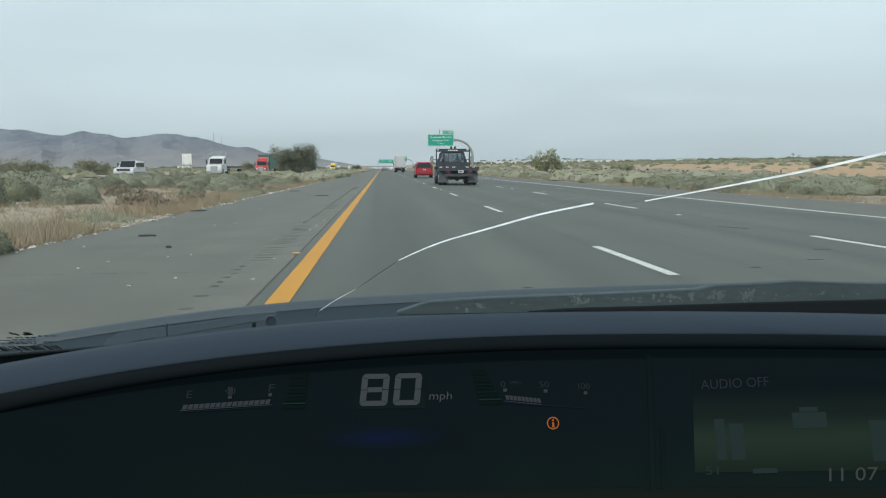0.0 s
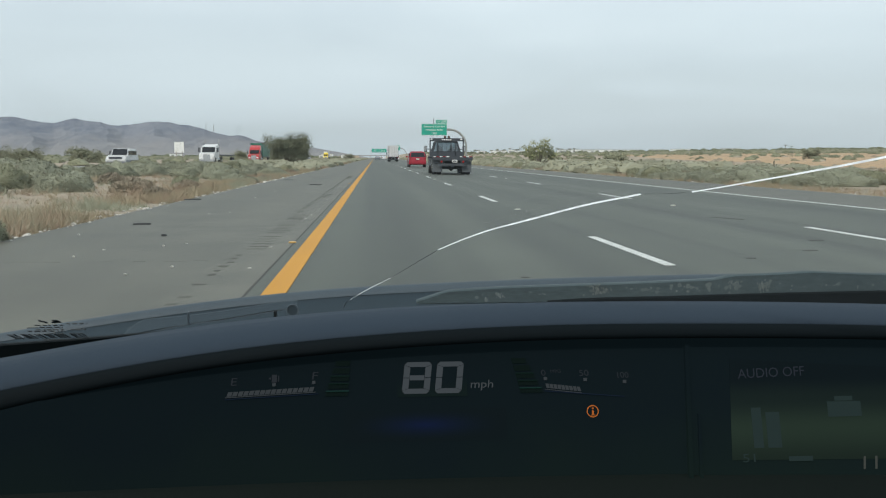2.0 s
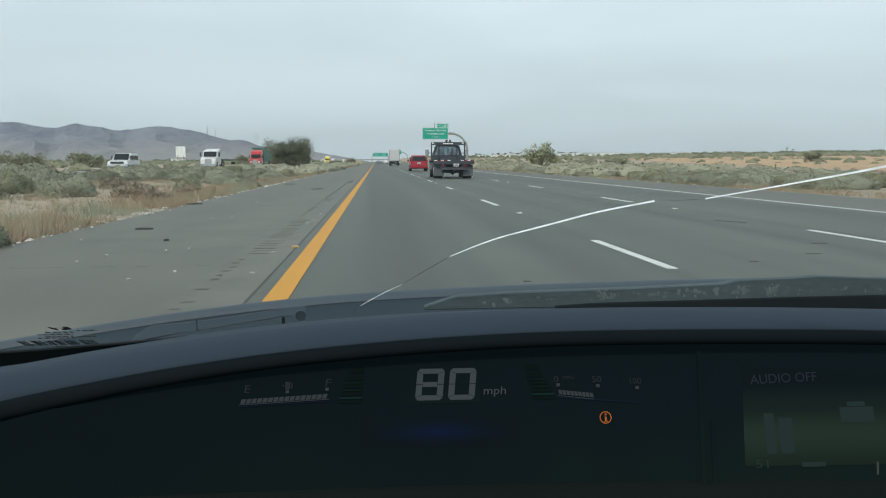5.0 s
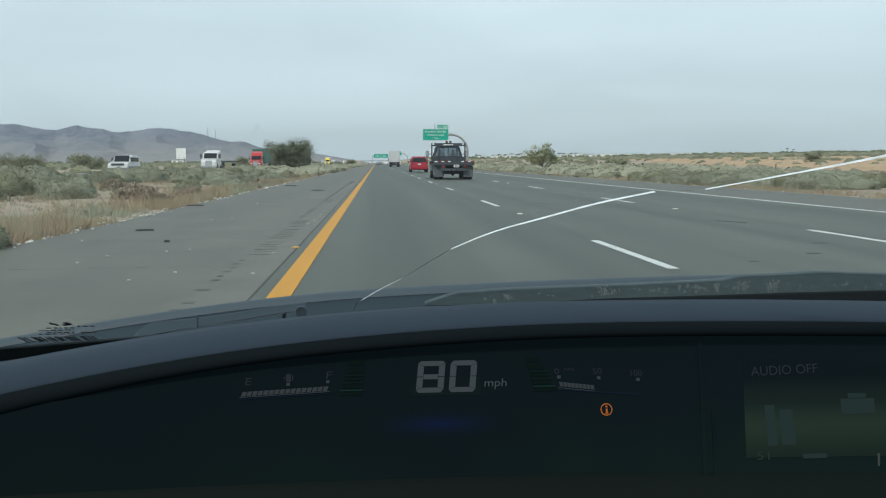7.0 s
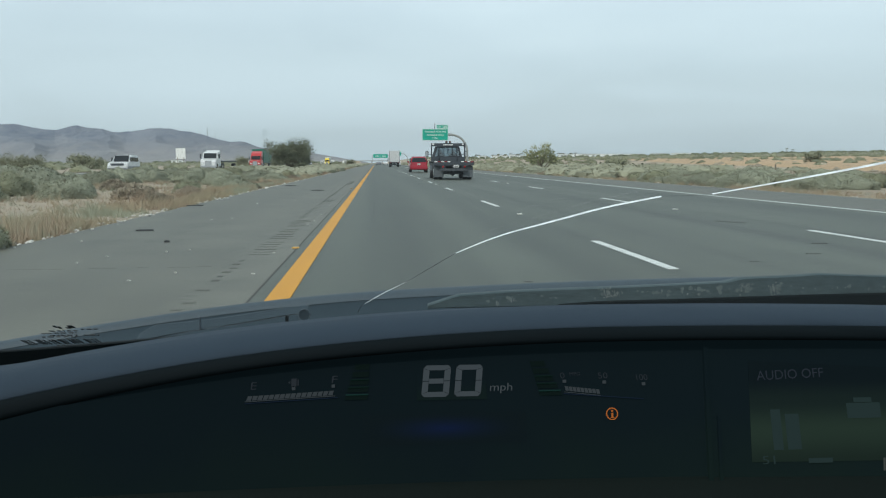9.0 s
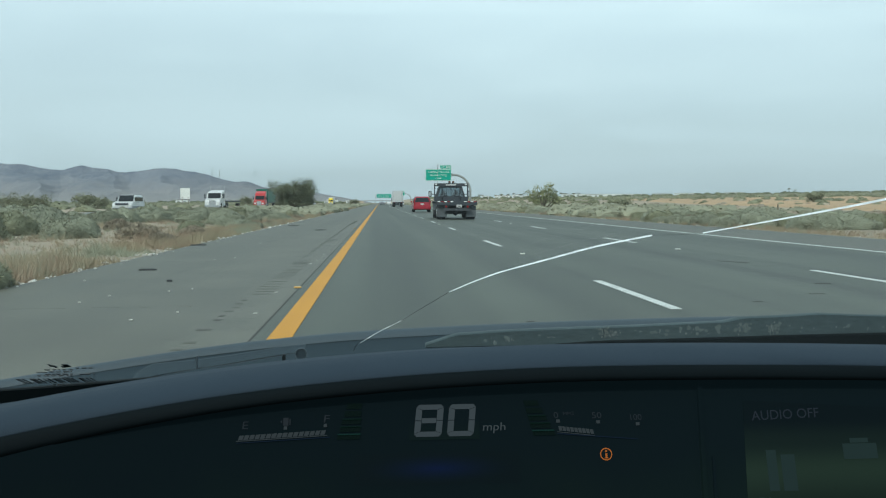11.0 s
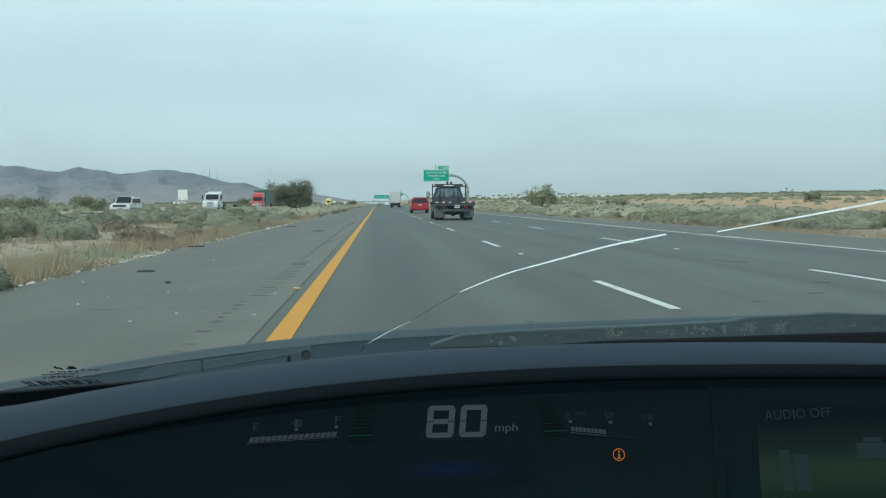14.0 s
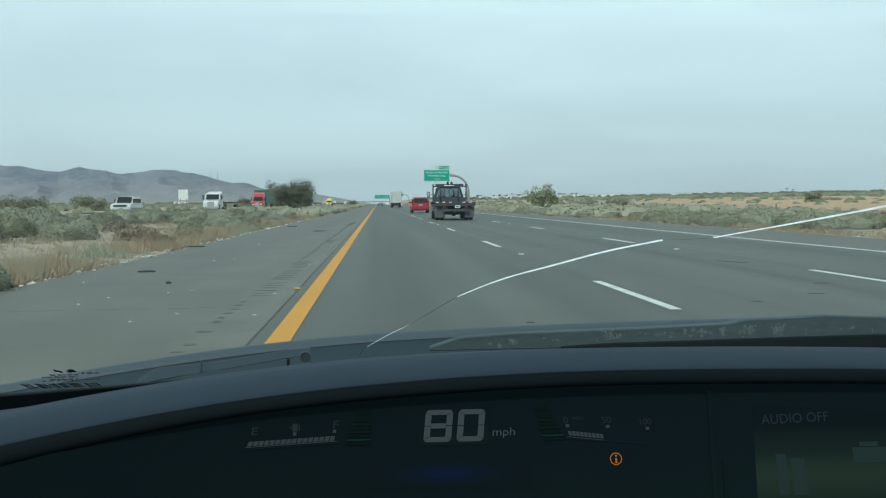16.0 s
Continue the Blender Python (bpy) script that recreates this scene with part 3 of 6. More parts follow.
shoulder_left = tagged(mesh_ob("shoulder_1", box(-4.55, -0.96, Y0, Y1, -0.3, -0.004), M["shoulder"]), "pale worn asphalt shoulder with litter and grooves", "road shoulder", kind="structure")
shoulder_right = tagged(mesh_ob("shoulder_2", box(10.6, 14.0, Y0, Y1, -0.3, -0.004), M["shoulder"]), "pale asphalt shoulder beside the outer lane", "road shoulder", kind="structure")
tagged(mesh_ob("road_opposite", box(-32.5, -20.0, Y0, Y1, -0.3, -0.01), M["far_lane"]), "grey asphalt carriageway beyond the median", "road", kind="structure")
sheet("scrubland_1", lambda y: 40 + y * 0.10, lambda y: 260 + y * 1.9, 340, 2500, 0.5, M["scrub_far"], "olive creosote scrub on the far plain", 90, 40)
sheet("scrubland_2", lambda y: -60 - y * 0.02, lambda y: -150 - y * 1.2, 190, 3000, 0.2, M["scrub_far"], "olive creosote scrub below the mountains", 90, 40)
sheet("bare_field", lambda y: 33 + y * 0.16, lambda y: 50 + y * 0.80, 62, 330, 0.30, M["field"], "bare orange-brown soil field beside the motorway", 60, 40)

# lane paint, joints, markers
part("edge_line", box(YELLOW_X - 0.09, YELLOW_X + 0.09, Y0, 1500, 0.0, 0.006), M["yellow"], road, "solid worn yellow line")
part("edge_line", box(EDGE_X - 0.06, EDGE_X + 0.06, Y0, 1500, 0.0, 0.006), M["white"], road, "solid white line")
part("sealed_joint", box(-0.978, -0.960, Y0, 400, -0.003, 0.0015), M["seam"], road, "dark tar joint beside the yellow line")
dash_mesh = mesh_ob("lane_dash", box(-0.055, 0.055, 0, 3.05, 0.0, 0.006), M["white"])
dash_mesh.parent = road
dash_mesh.location = (DASH_X[0], 8.15, 0)
for k in range(-3, 45):
    for x, y in ((DASH_X[0], 8.15), (DASH_X[1], 9.6)):
        if k or x != DASH_X[0]:
            o = dash_mesh.copy()
            scene.collection.objects.link(o)
            o.location = (x + random.uniform(-0.012, 0.012), y + 12.19 * k, 0)
marker = part("lane_marker", box(-0.05, 0.05, -0.05, 0.05, 0.0, 0.018, 0.006), M["reflector"], road, "small white raised reflector")
marker.location = (DASH_X[0], 17.2, 0)
for k in range(0, 14):
    for x, y in ((DASH_X[0], 17.2), (DASH_X[1], 18.6)):
        if k or x != DASH_X[0]:
            o = marker.copy()
            scene.collection.objects.link(o)
            o.location = (x, y + 24.38 * k, 0)
amber_marker = part("edge_marker", box(-0.045, 0.045, -0.04, 0.04, 0.0, 0.015, 0.006), M["amber_refl"], road, "small amber raised reflector")
amber_marker.location = (-0.99, 10.6, 0)
for k in range(1, 12):
    o = amber_marker.copy()
    scene.collection.objects.link(o)
    o.location = (-0.99, 10.6 + 24.38 * k, 0)
rj = random.Random(9)
x = -4.5
while x < -1.7:
    w = rj.uniform(0.08, 0.4)
    y = 8.9 + 0.05 * x + rj.uniform(-0.012, 0.012)
    part("cross_crack", box(x, min(-1.66, x + w), y, y + rj.uniform(0.010, 0.022), -0.004, -0.002), M["joint"], shoulder_left, "thin pale filled crack")
    x += w + rj.uniform(0.01, 0.25)
part("rumble_strip", box(-1.56, -0.985, Y0, 900, -0.004, -0.001), M["strip"], shoulder_left, "paler worn strip beside the yellow line")
groove = part("rumble_groove", box(-0.05, 0.05, -0.045, 0.045, -0.001, 0.0015, 0.001), M["groove"], shoulder_left, "short dark milled groove")
groove.location = (-1.41, 4.0, 0)
rg = random.Random(15)
for k in range(1, 150):
    y = 4.0 + 0.31 * k + rg.uniform(-0.03, 0.03)
    full = noise.noise((y * 0.12, 3.0, 7.0)) > 0.02
    if rg.random() < 0.85:
        o = groove.copy()
        scene.collection.objects.link(o)
        w = rg.uniform(2.2, 2.9) if full else rg.uniform(0.5, 1.2)
        o.location = (-1.46 + 0.05 * w + rg.uniform(-0.02, 0.02), y, 0)
        o.scale = (w, rg.uniform(0.35, 0.6) if full else rg.uniform(0.6, 1.1), 1)
rc = random.Random(18)
chip = part("litter_chip", box(-0.012, 0.012, -0.02, 0.02, -0.001, 0.007, 0.003), M["stone"], shoulder_left, "small pale chip of litter")
chip.location = (-1.10, 5.6, 0)
for k in range(15):
    o = chip.copy()
    scene.collection.objects.link(o)
    o.location = (rc.choice((-1.08, -1.12, -1.2, -2.2, -3.0)) + rc.uniform(-0.06, 0.06), 5.0 + 30 * rc.random() ** 1.4, 0)
    o.rotation_euler = (0, 0, rc.uniform(0, 3))
for x, y, l, w, r in ((6.1, 14.6, 0.62, 0.10, -62), (4.9, 9.4, 0.16, 0.05, 4), (5.6, 10.6, 0.2, 0.04, 2), (3.9, 8.7, 0.1, 0.03, 6), (1.3, 7.4, 0.07, 0.05, 0)):
    part("tar_patch", box(-l / 2, l / 2, -w / 2, w / 2, 0.0, 0.004, m=pose(x, y, 0, 0, 0, r)), M["seam"], road, "small dark tar patch")



def spur(u):
    """A sharp ridge line between rounded gullies, period 1."""
    k = abs(2 * (u - math.floor(u)) - 1)
    return 1 - (1 - k) ** 1.35


def build_mountains():
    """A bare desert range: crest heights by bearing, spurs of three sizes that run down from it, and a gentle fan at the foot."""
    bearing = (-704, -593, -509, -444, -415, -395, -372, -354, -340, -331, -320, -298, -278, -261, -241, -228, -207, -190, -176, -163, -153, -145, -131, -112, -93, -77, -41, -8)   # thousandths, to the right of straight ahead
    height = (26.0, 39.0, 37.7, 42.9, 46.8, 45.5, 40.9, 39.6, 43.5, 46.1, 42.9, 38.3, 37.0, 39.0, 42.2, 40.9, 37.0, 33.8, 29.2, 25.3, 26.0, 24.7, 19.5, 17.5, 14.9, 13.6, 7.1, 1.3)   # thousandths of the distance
    n, rows, d0, depth = 720, 130, 2350.0, 1250.0
    verts = []
    for j in range(rows):
        v = j / (rows - 1)
        dist = d0 + depth * v
        s = min(1.0, v / 0.8)
        for i in range(n):
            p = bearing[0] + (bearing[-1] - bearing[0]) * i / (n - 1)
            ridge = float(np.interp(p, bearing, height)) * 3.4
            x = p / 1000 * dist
            w1 = noise.noise((x / 330, dist / 420, 5.0))
            w2 = noise.noise((x / 120, dist / 150, 9.0))
            q = x + 190 * w1 + 55 * w2
            a = spur(q / 270 + 0.0010 * dist)
            b = spur((0.92 * q + 0.5 * dist) / 170 + 0.3)
            c = spur((0.9 * q - 0.6 * dist) / 88 + 0.5 * w2)
            slope = 0.22 * s + 0.78 * s ** 1.75
            cut = (0.46 * a + 0.22 * b + 0.10 * c) * (s ** 0.35) * (1 - 0.92 * s ** 2.8) * 1.15
            fine = (0.022 * noise.noise((x / 34, dist / 40, 1)) + 0.012 * noise.noise((x / 13, dist / 16, 4))) * s
            h = ridge * (slope * (1.12 - 0.12 * s) * (1 - cut) + fine)
            if s >= 1.0:
                h = ridge * (1 - 0.6 * (v - 0.8) / 0.2 - 0.03 * b - 0.02 * c + fine)
            verts.append((x, dist, max(-4, h * dist / 3400 - 2 + (0 if v > 0 else -6))))
    faces = [(j * n + i, j * n + i + 1, (j + 1) * n + i + 1, (j + 1) * n + i) for j in range(rows - 1) for i in range(n - 1)]
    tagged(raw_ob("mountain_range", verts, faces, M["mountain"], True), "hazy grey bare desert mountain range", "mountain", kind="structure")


def fan_soil_and_haze():
    """Pale gravel fans on the lower slopes below the bare rock, haze painted in, with an uneven edge."""
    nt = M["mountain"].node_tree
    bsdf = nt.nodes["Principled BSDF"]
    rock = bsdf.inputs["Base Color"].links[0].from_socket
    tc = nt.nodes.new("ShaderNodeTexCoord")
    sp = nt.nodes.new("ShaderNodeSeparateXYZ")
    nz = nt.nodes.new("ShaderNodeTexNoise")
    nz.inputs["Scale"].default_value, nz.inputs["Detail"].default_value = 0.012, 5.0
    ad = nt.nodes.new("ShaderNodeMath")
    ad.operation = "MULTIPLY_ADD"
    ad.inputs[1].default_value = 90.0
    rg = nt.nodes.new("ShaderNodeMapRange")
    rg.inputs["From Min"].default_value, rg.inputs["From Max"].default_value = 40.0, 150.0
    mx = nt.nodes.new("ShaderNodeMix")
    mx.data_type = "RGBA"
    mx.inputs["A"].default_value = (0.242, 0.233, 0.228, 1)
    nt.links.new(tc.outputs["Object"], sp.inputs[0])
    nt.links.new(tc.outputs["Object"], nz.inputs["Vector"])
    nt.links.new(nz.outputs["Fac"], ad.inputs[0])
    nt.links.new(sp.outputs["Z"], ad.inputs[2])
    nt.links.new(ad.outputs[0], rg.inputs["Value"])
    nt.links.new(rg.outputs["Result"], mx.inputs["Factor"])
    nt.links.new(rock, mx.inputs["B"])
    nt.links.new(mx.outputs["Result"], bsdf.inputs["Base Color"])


fan_soil_and_haze()
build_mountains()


# ---- roadside signs ----
def sign_panel(w, h, parent, z, name="panel"):
    p = part(name, box(-w / 2, w / 2, -0.03, 0.03, z, z + h, 0.02), M["sign"], parent, "green reflective panel")
    b = 0.05
    for x0, x1, z0, z1 in ((-w / 2 + 0.04, w / 2 - 0.04, z + 0.04, z + 0.04 + b), (-w / 2 + 0.04, w / 2 - 0.04, z + h - 0.04 - b, z + h - 0.04),
                           (-w / 2 + 0.04, -w / 2 + 0.04 + b, z + 0.09, z + h - 0.09), (w / 2 - 0.04 - b, w / 2 - 0.04, z + 0.09, z + h - 0.09)):
        part("border", box(x0, x1, -0.036, -0.03, z0, z1), M["letter"], p, "thin white border")
    return p


def lettering(body, height, x, z, parent, width=None):
    bm = moved(text_bm(body, height, width), pose(x, -0.040, z, 90))
    for piece in islands(bm):
        part("letter", piece, M["letter"], parent, "white reflective letter")


def cantilever_sign(x, y, lines, w=6.1, h=2.7, z=6.3, post_dx=7.6, bars=False):
    t = thing("road_sign", pose(x, y, -0.05), "green motorway exit sign on a curved steel arm" if not bars else "small far green motorway sign on a curved arm", "road sign", "motorway signs")
    p = sign_panel(w, h, t, z)
    q = sign_panel(2.7, 0.92, t, z + h + 0.05, "exit_tab")
    for o in (q, *q.children):
        for v in o.data.vertices:
            v.co.x += w / 2 - 1.36
    if bars:
        for i, fr in enumerate((0.72, 0.62, 0.35)):
            part("text_bar", box(-w * fr / 2, w * fr / 2, -0.05, -0.03, z + h - 0.75 - i * 0.75, z + h - 0.4 - i * 0.75), M["letter"], p, "white text bar")
        part("text_bar", box(w / 2 - 2.3, w / 2 - 0.4, -0.05, -0.03, z + h + 0.3, z + h + 0.65), M["letter"], q, "white text bar")
    else:
        lettering(lines[0], 0.40, 0, z + 1.87, p, 4.95)
        lettering(lines[1], 0.40, 0, z + 1.12, p, 4.05)
        lettering("1", 0.40, -0.65, z + 0.40, p)
        lettering("MILE", 0.26, 0.25, z + 0.42, p, 0.88)
        lettering("EXIT", 0.28, w / 2 - 2.05, z + h + 0.36, q, 0.82)
        lettering("200", 0.44, w / 2 - 0.78, z + h + 0.30, q, 1.12)
    r = 4.0
    zc = z + h * 0.52 - r
    arc = [(post_dx, 0.35, 0.0), (post_dx, 0.35, zc * 0.6)] + [(post_dx - r + r * math.cos(a), 0.35, zc + r * math.sin(a)) for a in np.linspace(0, math.pi / 2, 10)] + [(-w / 2 + 0.3, 0.35, zc + r)]
    part("arm", tube(arc, 0.26, 12, radii=[0.30, 0.29] + [0.27] * 10 + [0.2]), M["steel"], t, "weathered grey steel tube arm", smooth=True)
    part("base_plate", box(post_dx - 0.5, post_dx + 0.5, -0.15, 0.85, -0.02, 0.12, 0.03), M["concrete"], t)
    part("flange", tube([(w / 2 + 0.25, 0.35, zc + r), (w / 2 + 0.5, 0.35, zc + r)], 0.36, 12), M["steel"], t)
    for i in range(4):
        xx = -w / 2 + w * (i + 0.5) / 4
        part("bracket", box(xx - 0.06, xx + 0.06, 0.03, 0.35, z - 0.12, z + h - 0.1), M["steel"], t, "steel upright behind the panel")
    return t


cantilever_sign(14.0, 206, ("Sunland Gin Rd", "Arizona City"))
cantilever_sign(15.5, 640, (), bars=True)


def gantry(y):
    t = thing("sign_gantry", pose(4, y, -0.05), "far overhead gantry with green sign panels", "sign gantry", "motorway signs")
    for x in (-7.5, 13.5):
        part("post", tube([(x, 0, 0), (x, 0, 8.2)], 0.25, 8), M["steel"], t)
    part("beam", box(-7.5, 13.5, -0.2, 0.2, 7.6, 8.2), M["steel"], t)
    for x, w in ((-3.2, 6.6), (4.0, 7.2)):
        p = part("panel", box(x - w / 2, x + w / 2, -0.35, -0.22, 6.0, 9.6, 0.03), M["sign"], t, "green reflective panel")
        for i in range(2):
            part("text_bar", box(x - w * 0.28, x + w * 0.28, -0.38, -0.35, 8.35 - i * 1.1, 8.6 - i * 1.1), M["letter"], p, "white text bar")


gantry(860)


def overpass(y):
    t = thing("overpass", pose(0, y, -0.05), "low pale concrete road bridge far ahead", "bridge")
    part("deck", box(-46, 60, -5, 5, 5.4, 6.5), M["concrete"], t)
    part("parapet", box(-46, 60, -5.3, -5, 6.0, 7.5), M["concrete"], t)
    for x in (-36, -12, 18, 44):
        part("pier", box(x - 0.6, x + 0.6, -4, 4, 0, 5.4), M["concrete"], t)
    for s, x in ((-1, -46), (1, 60)):
        bm = bmesh.new()
        a = [bm.verts.new(p) for p in ((x - s * 8, -9, 0), (x - s * 8, 9, 0), (x, 5, 6.4), (x, -5, 6.4), (x + s * 150, -9, 0), (x + s * 150, 9, 0))]
        for f in ((0, 1, 2, 3), (3, 2, 5, 4), (0, 3, 4), (1, 5, 2), (0, 4, 5, 1)):
            bm.faces.new([a[i] for i in f])
        part("embankment", bm, M["desert"], t, "sloped soil embankment")


overpass(2350)


def billboard(x, y):
    t = thing("billboard", pose(x, y, -0.05), "tall white billboard back beside the far carriageway", "billboard")
    for dx in (-1.1, 1.1):
        part("post", tube([(dx, 0, 0), (dx, 0, 3.4)], 0.12, 8), M["twig"], t)
    for i in range(3):
        part("board", box(-1.75 + i * 1.17, -1.75 + i * 1.17 + 1.14, -0.06, 0.06, 2.6, 6.6, 0.01), M["block"], t, "white sheet board")


billboard(-72, 330)


# ---- far buildings ----
def warehouse(x, y, w, h, d=30):
    t = thing("warehouse", pose(x, y, rise(x, y) - 0.2), "long low white industrial building on the plain", "building", "far industrial buildings")
    part("wall", box(-w / 2, w / 2, 0, d, 0, h), M["block"], t)
    part("roof", box(-w / 2 - 0.3, w / 2 + 0.3, -0.3, d + 0.3, h, h + 0.5), M["concrete"], t)
    n = max(2, int(w / 16))
    for i in range(n):
        xx = -w / 2 + w * (i + 0.5) / n
        part("dock_door", box(xx - 2, xx + 2, -0.12, 0, 0.6, min(4.4, h - 1)), M["steel"], t, "grey dock door")


for x, w, h in ((255, 30, 6), (292, 24, 5), (330, 40, 7), (470, 150, 5.5), (590, 26, 4.5), (620, 34, 4.5), (742, 30, 4.5), (-95, 22, 7)):
    warehouse(x, 1700 + (x * 7) % 90, w, h)


for x, w, h in ((182, 12, 5), (204, 16, 4), (222, 9, 6), (238, 14, 4.5), (268, 18, 4), (305, 12, 5.5), (352, 20, 4)):
    warehouse(x, 1400 + (x * 13) % 120, w, h, 14)

for x, y, w, h in ((-121, 900, 14, 5.0), (-70, 1200, 10, 4.0), (-180, 1300, 14, 4.0), (-45, 1400, 16, 5.0), (-300, 1350, 18, 4.0)):
    warehouse(x, y, w, h, 10)

# ---- vehicles ----
def wheel(parent, x, y, r, w, rim="chrome"):
    s = 1 if x > 0 else -1
    tyre = part("wheel", tube([(x - w / 2, y, r), (x - w / 2 + 0.03, y, r), (x + w / 2 - 0.03, y, r), (x + w / 2, y, r)], r, 20, radii=[r * 0.92, r, r, r * 0.92]), M["tyre"], parent)
    part("rim", tube([(x + s * (w / 2 - 0.02), y, r), (x + s * (w / 2 + 0.006), y, r)], r * 0.6, 14, radii=[r * 0.6, r * 0.5]), M[rim], tyre, "metal wheel rim")


def flatbed_truck(m):
    t = thing("flatbed_truck", m, "black flatbed truck with a headache rack behind its cab", "truck")
    # deck
    part("deck", box(-1.25, 1.25, 0.0, 4.2, 0.98, 1.10, 0.015), M["deck"], t, "dirty black steel flatbed deck")
    for x in (-1.25, 1.17):
        part("side_rail", box(x, x + 0.08, 0.02, 4.2, 0.90, 1.13, 0.01), M["deck"], t)
    part("tail_plate", box(-1.22, 1.22, -0.05, 0.0, 0.86, 1.12, 0.01), M["black"], t)
    for i in range(5):
        x = -1.0 + i * 0.5
        part("stake_pocket", box(x - 0.04, x + 0.04, -0.08, -0.05, 0.93, 1.07, 0.006), M["deck"], t)
    for x in (-1.05, -0.78, 0.78, 1.05):
        part("marker_lamp", box(x - 0.04, x + 0.04, -0.075, -0.05, 1.025, 1.055, 0.008), M["taillight"], t, "red marker lamp")
    for i in range(12):
        x = -1.18 + i * 0.2 + (0.0 if i < 6 else 0.02)
        if abs(x) > 0.3:
            part("reflective_tape", box(x, x + 0.17, -0.056, -0.05, 1.075, 1.115), M["taillight" if i % 2 else "letter"], t, "red or white reflective tape")
    for x in (-0.52, 0.52):
        part("chassis_rail", box(x - 0.06, x + 0.06, 0.1, 6.5, 0.62, 0.88), M["deck"], t)
    part("rear_bumper", box(-0.85, 0.85, -0.08, 0.06, 0.52, 0.68, 0.02), M["deck"], t, "dirty steel rear bumper")
    part("hitch", box(-0.12, 0.12, -0.22, -0.06, 0.50, 0.64, 0.02), M["deck"], t)
    for x in (-0.66, 0.66):
        lamp = part("tail_lamp", tube([(x, -0.12, 0.79), (x, -0.05, 0.79)], 0.065, 14), M["taillight"], t, "round red tail lamp")
        part("lamp_ring", tube([(x, -0.06, 0.79), (x, -0.045, 0.79)], 0.085, 14), M["deck"], lamp)
    plate = part("number_plate", box(-0.02, 0.30, -0.11, -0.09, 0.74, 0.90, 0.005), M["plate"], t, "white number plate")
    part("plate_bar", box(0.03, 0.25, -0.115, -0.11, 0.79, 0.85), M["ink"], plate)
    for s in (-1, 1):
        part("side_skirt", box(s * 1.20 - 0.015, s * 1.20 + 0.015, 1.7, 3.9, 0.55, 0.92), M["flap"], t, "grey side skirt under the deck")
    for x in (-0.90, 0.90):
        part("mud_flap", box(x - 0.30, x + 0.30, 0.22, 0.24, 0.16, 0.84), M["flap"], t, "dusty rubber mud flap")
        part("mudguard", box(x - 0.30, x + 0.30, 0.24, 1.55, 0.86, 0.90), M["black"], t)
    part("fuel_tank", tube([(1.0, 2.4, 0.58), (1.0, 3.6, 0.58)], 0.27, 14), M["chrome"], t)
    part("axle", tube([(-0.9, 0.92, 0.42), (0.9, 0.92, 0.42)], 0.09, 8), M["deck"], t)
    part("differential", tube([(-0.17, 0.92, 0.42), (0.0, 0.92, 0.42), (0.17, 0.92, 0.42)], 0.2, 10, radii=[0.1, 0.22, 0.1]), M["deck"], t)
    for x in (-1.05, -0.76, 0.76, 1.05):
        wheel(t, x, 0.92, 0.43, 0.26)
    for x in (-0.98, 0.98):
        wheel(t, x, 5.55, 0.43, 0.27)
    # headache rack: a frame with a lettered top bar, a solid foot and open sides
    y = 4.12
    rack = part("headache_rack", box(-1.13, 1.13, y, y + 0.09, 2.10, 2.30, 0.01), M["black"], t, "black steel headache rack")
    for x in (-1.13, 1.05):
        part("rack_post", box(x, x + 0.08, y, y + 0.09, 1.10, 2.10), M["black"], rack)
    for x in (-0.62, 0.56):
        part("rack_post", box(x, x + 0.06, y + 0.02, y + 0.08, 1.10, 2.10), M["black"], rack)
    part("rack_panel", box(-1.05, 1.05, y + 0.02, y + 0.07, 1.10, 1.42), M["black"], rack, "solid lower rack panel")
    for x in (-0.30, 0.0, 0.30):
        part("rack_bar", box(x - 0.014, x + 0.014, y + 0.03, y + 0.06, 1.42, 2.10), M["black"], rack)
    for i in range(5):
        part("writing_bar", box(-0.34 + i * 0.135, -0.34 + i * 0.135 + 0.105, y - 0.008, y, 2.165, 2.225), M["letter"], rack, "unreadable pale lettering bar")
    for x in (-0.11, 0.13):
        b = part("beacon", tube([(x, y + 0.05, 2.30), (x, y + 0.05, 2.40), (x, y + 0.05, 2.46)], 0.075, 12, radii=[0.08, 0.08, 0.05]), M["amber"], t, "dark amber beacon lamp")
        part("beacon_base", tube([(x, y + 0.05, 2.295), (x, y + 0.05, 2.33)], 0.09, 12), M["black"], b)
    for x in (-1.0, 0.96):
        part("work_lamp", box(x - 0.07, x + 0.07, y - 0.06, y, 2.18, 2.28, 0.02), M["headlamp"], t, "small clear work lamp")
    # cab: a closed lower body, pillars and a roof round the glass, seats inside
    low = [(4.35, 0.75), (4.35, 1.45), (6.15, 1.45), (7.2, 1.40), (7.35, 1.20), (7.35, 0.60), (4.6, 0.60)]
    cab = part("cab", prism(low, -0.95, 0.95), M["black"], t, "black crew cab")
    part("cab_roof", box(-0.72, 0.72, 4.45, 5.65, 2.04, 2.13, 0.03), M["black"], cab)
    for s in (-1, 1):
        for y0, y1 in ((4.38, 4.46), (5.05, 5.08), (6.10, 5.62)):
            part("cab_pillar", tube([(s * 0.90, y0, 1.42), (s * 0.70, y1, 2.08)], 0.055, 6), M["black"], cab)
    part("rear_window", box(-0.78, 0.78, -0.008, 0.008, 0.0, 0.58, m=pose(0, 4.39, 1.46, -8)), M["clearglass"], t, "greyish rear cab window")
    part("windscreen", box(-0.80, 0.80, -0.008, 0.008, 0.0, 0.72, m=pose(0, 6.08, 1.46, 36)), M["clearglass"], t, "clear windscreen")
